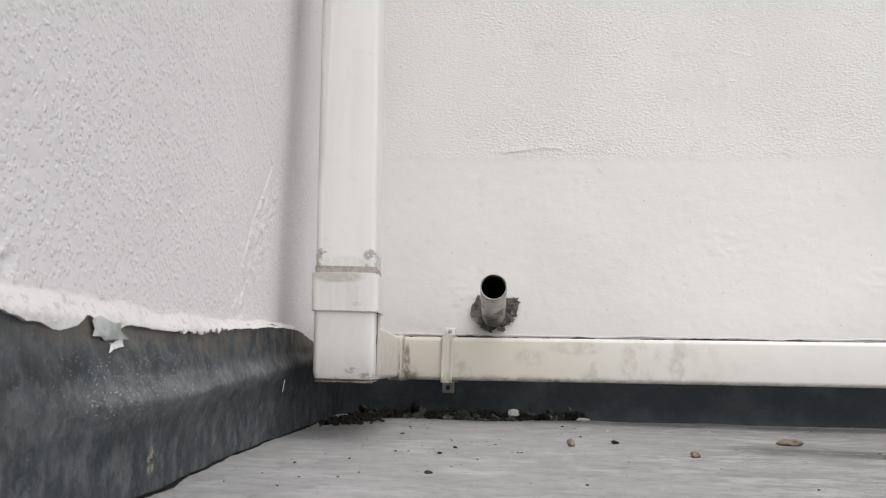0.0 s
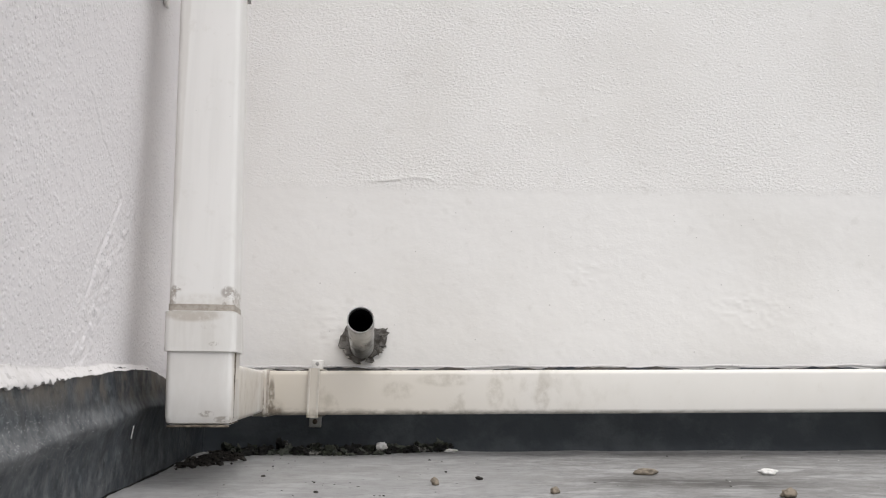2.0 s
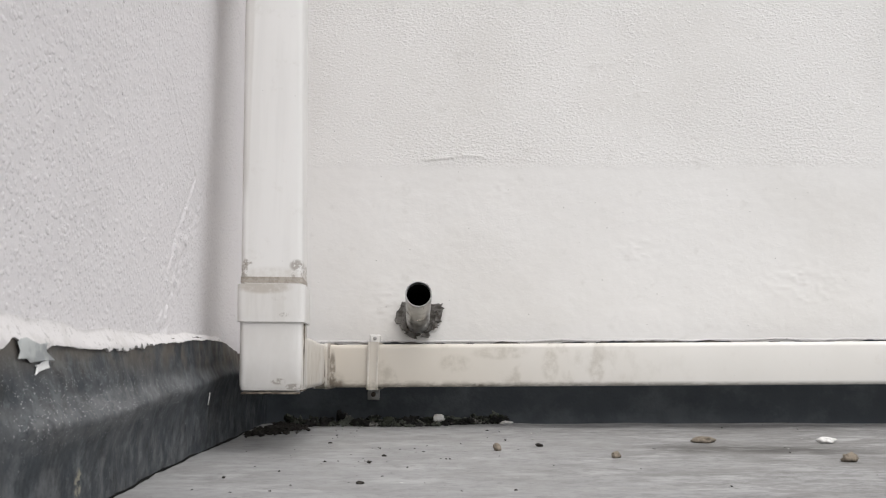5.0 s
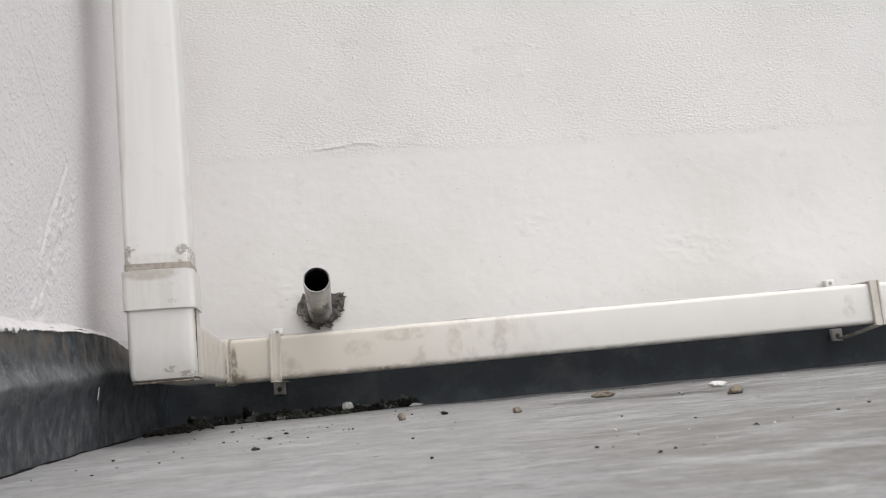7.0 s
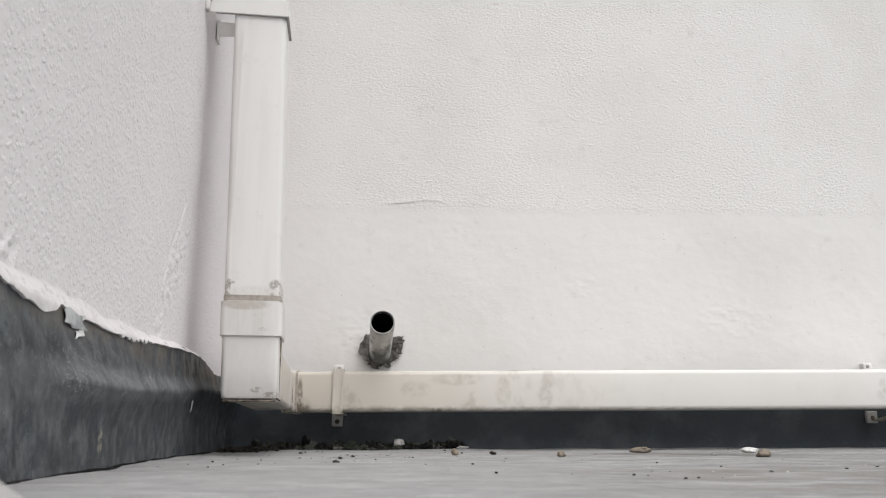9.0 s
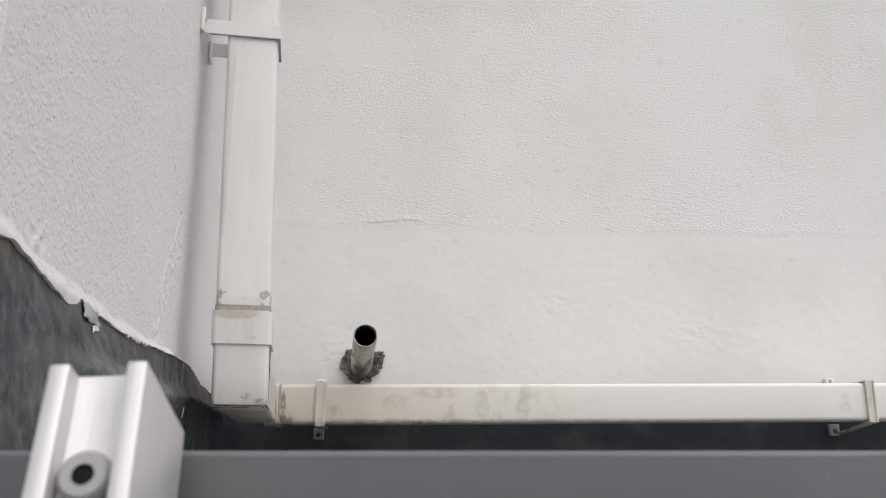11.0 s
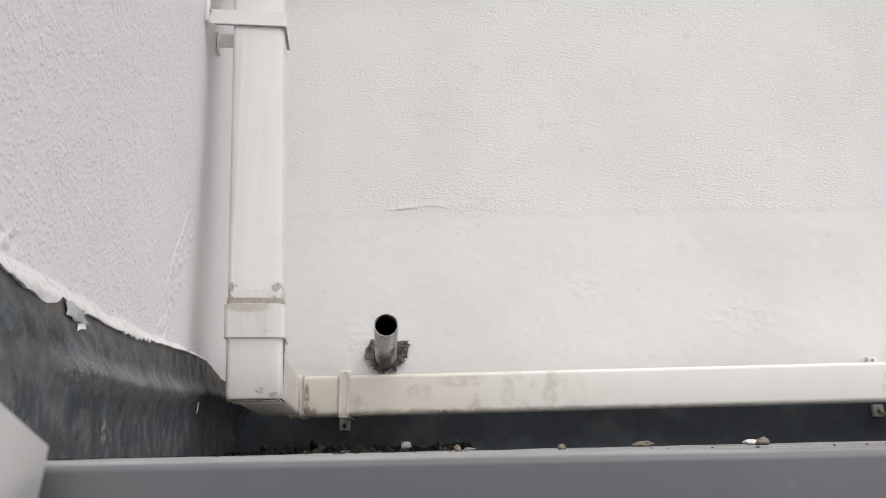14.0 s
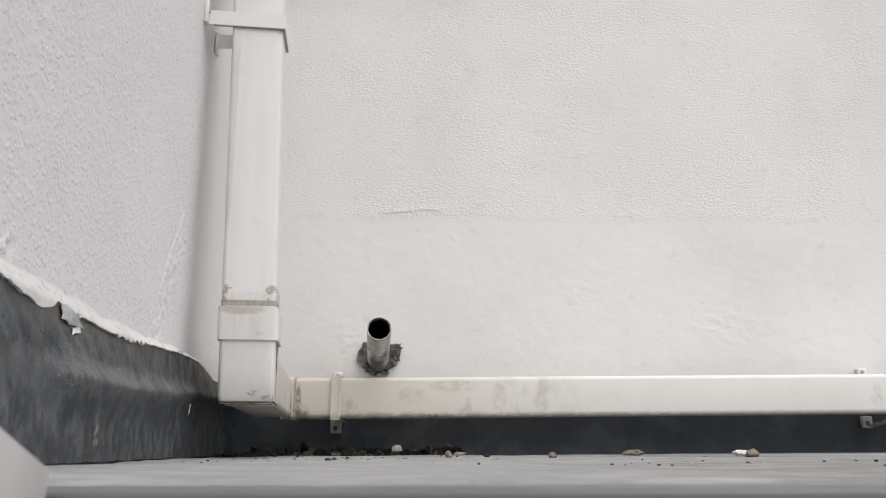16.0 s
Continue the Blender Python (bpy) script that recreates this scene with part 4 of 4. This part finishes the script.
for k in range(300):
    x, y = -0.205 + abs(rnd.gauss(0.012, 0.024)), 1.27 + rnd.gauss(0, 0.05)
    if x < float(west_x(y)) + 0.012:
        x = float(west_x(y)) + 0.014 + 0.02 * rnd.random()
    spots.append((on_roof(x, y, 0.003 * rnd.random()), 0.004 + 0.010 * rnd.random() ** 2, 0.45))
scatter("soil_heap", spots, M_SOIL, "dark soil washed into the corner of the roof", "debris", 2)
spots = []
for k in range(280):
    x, y = rnd.uniform(-0.14, 1.2), rnd.uniform(0.35, 1.40)
    if rnd.random() < 0.45:
        x, y = rnd.gauss(-0.02, 0.07), rnd.gauss(1.0, 0.14)
    if y > 1.40 or x < float(west_x(y)) + 0.02:
        continue
    spots.append((on_roof(x, y, 0.0004), 0.0010 + 0.0024 * rnd.random() ** 3, 0.5))
scatter("grit", spots, M_SOIL, "fine dark grit scattered on the roof", "grit")
spots = []
for k in range(120):
    x, y = rnd.uniform(-0.12, 1.1), rnd.uniform(0.4, 1.38)
    spots.append((on_roof(x, y), 0.001 + 0.002 * rnd.random() ** 3, 0.5))
scatter("pale_grit", spots, M_CHIP, "fine pale grit scattered on the roof", "grit")

# scrap of pale paint that peels off the membrane
b = join(moved(flake(0.050, 0.015, 91, 0.0006, 0.5, 0.55), Matrix.Translation((west_x(0.507) + 0.0078, 0.507, 0.0975)) @ Matrix.Rotation(radians(90 + 4), 4, "Z") @ Matrix.Rotation(radians(-9), 4, "X")),
         moved(flake(0.028, 0.008, 83, 0.0006, 0.4, 0.6), Matrix.Translation((west_x(0.512) + 0.0094, 0.512, 0.0895)) @ Matrix.Rotation(radians(90 + 4), 4, "Z") @ Matrix.Rotation(radians(-16), 4, "X") @ Matrix.Rotation(radians(-14), 4, "Y")))
tagged(part("paint_scrap", b, M_TAPE), "pale peeling scrap of paint on the dark membrane", "paint scrap")


b = moved(rbox(-0.0006, 0.0006, -0.0004, 0.0004, -0.007, 0.007, 0.0003, 1), Matrix.Translation((west_x(0.93) + 0.0125, 0.93, 0.058)) @ Matrix.Rotation(radians(-25), 4, "X"))
tagged(part("straw", b, M_STRAP), "short pale straw stuck on the dark membrane", "straw")

# torn strip of membrane that curls off the outer corner
curl = [(west_x(OUT_Y) + 0.005 - 0.0048 * (1 - math.cos(a)), OUT_Y - 0.0110 - 0.0030 * math.sin(a), 0.0885 - 0.0060 * (1 - math.cos(a * 0.9))) for a in np.linspace(0, 3.0, 14)]
tagged(part("membrane_curl", bar(curl, (0.5, 0, 0.866), 0.0045, 0.0009), M_BLACK), "black torn strip of membrane curling off the corner", "membrane scrap")


# ---- the ladder that leans on the roof edge ----
LEAN_L = radians(20)
ladder_at = Matrix.Translation((-0.0192, 0.125, 0.0104)) @ Matrix.Rotation(radians(-3.0), 4, "Y") @ Matrix.Rotation(-LEAN_L, 4, "X")
LENGTH = (0.009 - GROUND_Z) / math.cos(LEAN_L) - 0.012
HW, D = 0.0099, 0.0385


def stile_ring(z):
    """A channel that opens towards the climber: two lips, two sides and a web."""
    y0, y1 = -D / 2, D / 2
    pts = [(-HW, y1), (-HW, y0), (-HW + 0.0042, y0), (-HW + 0.0042, y0 + 0.006), (HW - 0.0042, y0 + 0.006), (HW - 0.0042, y0), (HW, y0), (HW, y1)]
    return [Vector((p[0], p[1], z)) for p in pts]


ladder = tagged(empty("ladder", ladder_at), "bare aluminium ladder with channel stiles leaning on the roof edge", "ladder")
for k, x in enumerate((0.0, 0.40)):
    b = loft([stile_ring(-LENGTH), stile_ring(0)])
    bmesh.ops.bevel(b, geom=[e for e in b.edges], offset=0.0006, segments=2, profile=0.5, affect="EDGES", clamp_overlap=True)
    moved(b, Matrix.Translation((x, 0, 0)))
    stile = part("stile", smooth(b, 40), M_ALU, ladder)
    yb = -D / 2 + 0.006
    # hollow bolt, cross-head screw and the dark slot they sit in
    b = loft([[Vector((p[0], 0, p[1])) for p in round_ring(0.0054, 26)], [Vector((p[0], -0.003, p[1])) for p in round_ring(0.0052, 26)],
              [Vector((p[0], -0.0040, p[1])) for p in round_ring(0.0043, 26)], [Vector((p[0], -0.0040, p[1])) for p in round_ring(0.0023, 26)]])
    part("bolt", moved(b, Matrix.Translation((x, yb, -0.0232))), M_STRAP, stile, "hollow grey bolt end")
    b = loft([[Vector((p[0], -0.0036, p[1])) for p in round_ring(0.0023, 20)], [Vector((p[0], -0.0042, p[1])) for p in round_ring(0.0021, 20)]])
    part("socket", moved(b, Matrix.Translation((x, yb, -0.0232))), M_BLACK, stile, "dark bolt socket")
    b = rbox(x - HW + 0.0044, x + HW - 0.0044, yb - 0.0006, yb + 0.001, -0.060, -0.0265, 0.0003, 1)
    part("slot", b, M_BLACK, stile, "dark slot in the channel")
    b = loft([[Vector((p[0], 0, p[1])) for p in round_ring(0.0062, 26)], [Vector((p[0], -0.0022, p[1])) for p in round_ring(0.0056, 26)],
              [Vector((p[0], -0.0034, p[1])) for p in round_ring(0.0036, 26)]])
    head = part("screw", moved(b, Matrix.Translation((x, yb - 0.0005, -0.0335))), M_SCREW, stile, "bright cross-head screw")
    for rot in (0, 90):
        b = moved(rbox(-0.0026, 0.0026, -0.0006, 0.0006, -0.0006, 0.0006, 0.0002, 1), Matrix.Translation((x, yb - 0.0039, -0.0335)) @ Matrix.Rotation(radians(rot + 12), 4, "Y"))
        part("cross_slot", b, M_ZINC, head)
for k in range(9):
    z = -0.20 - 0.28 * k
    part("rung", rbox(HW - 0.001, 0.40 - HW + 0.001, -0.013, 0.013, z - 0.013, z + 0.013, 0.003), M_ALU, ladder)
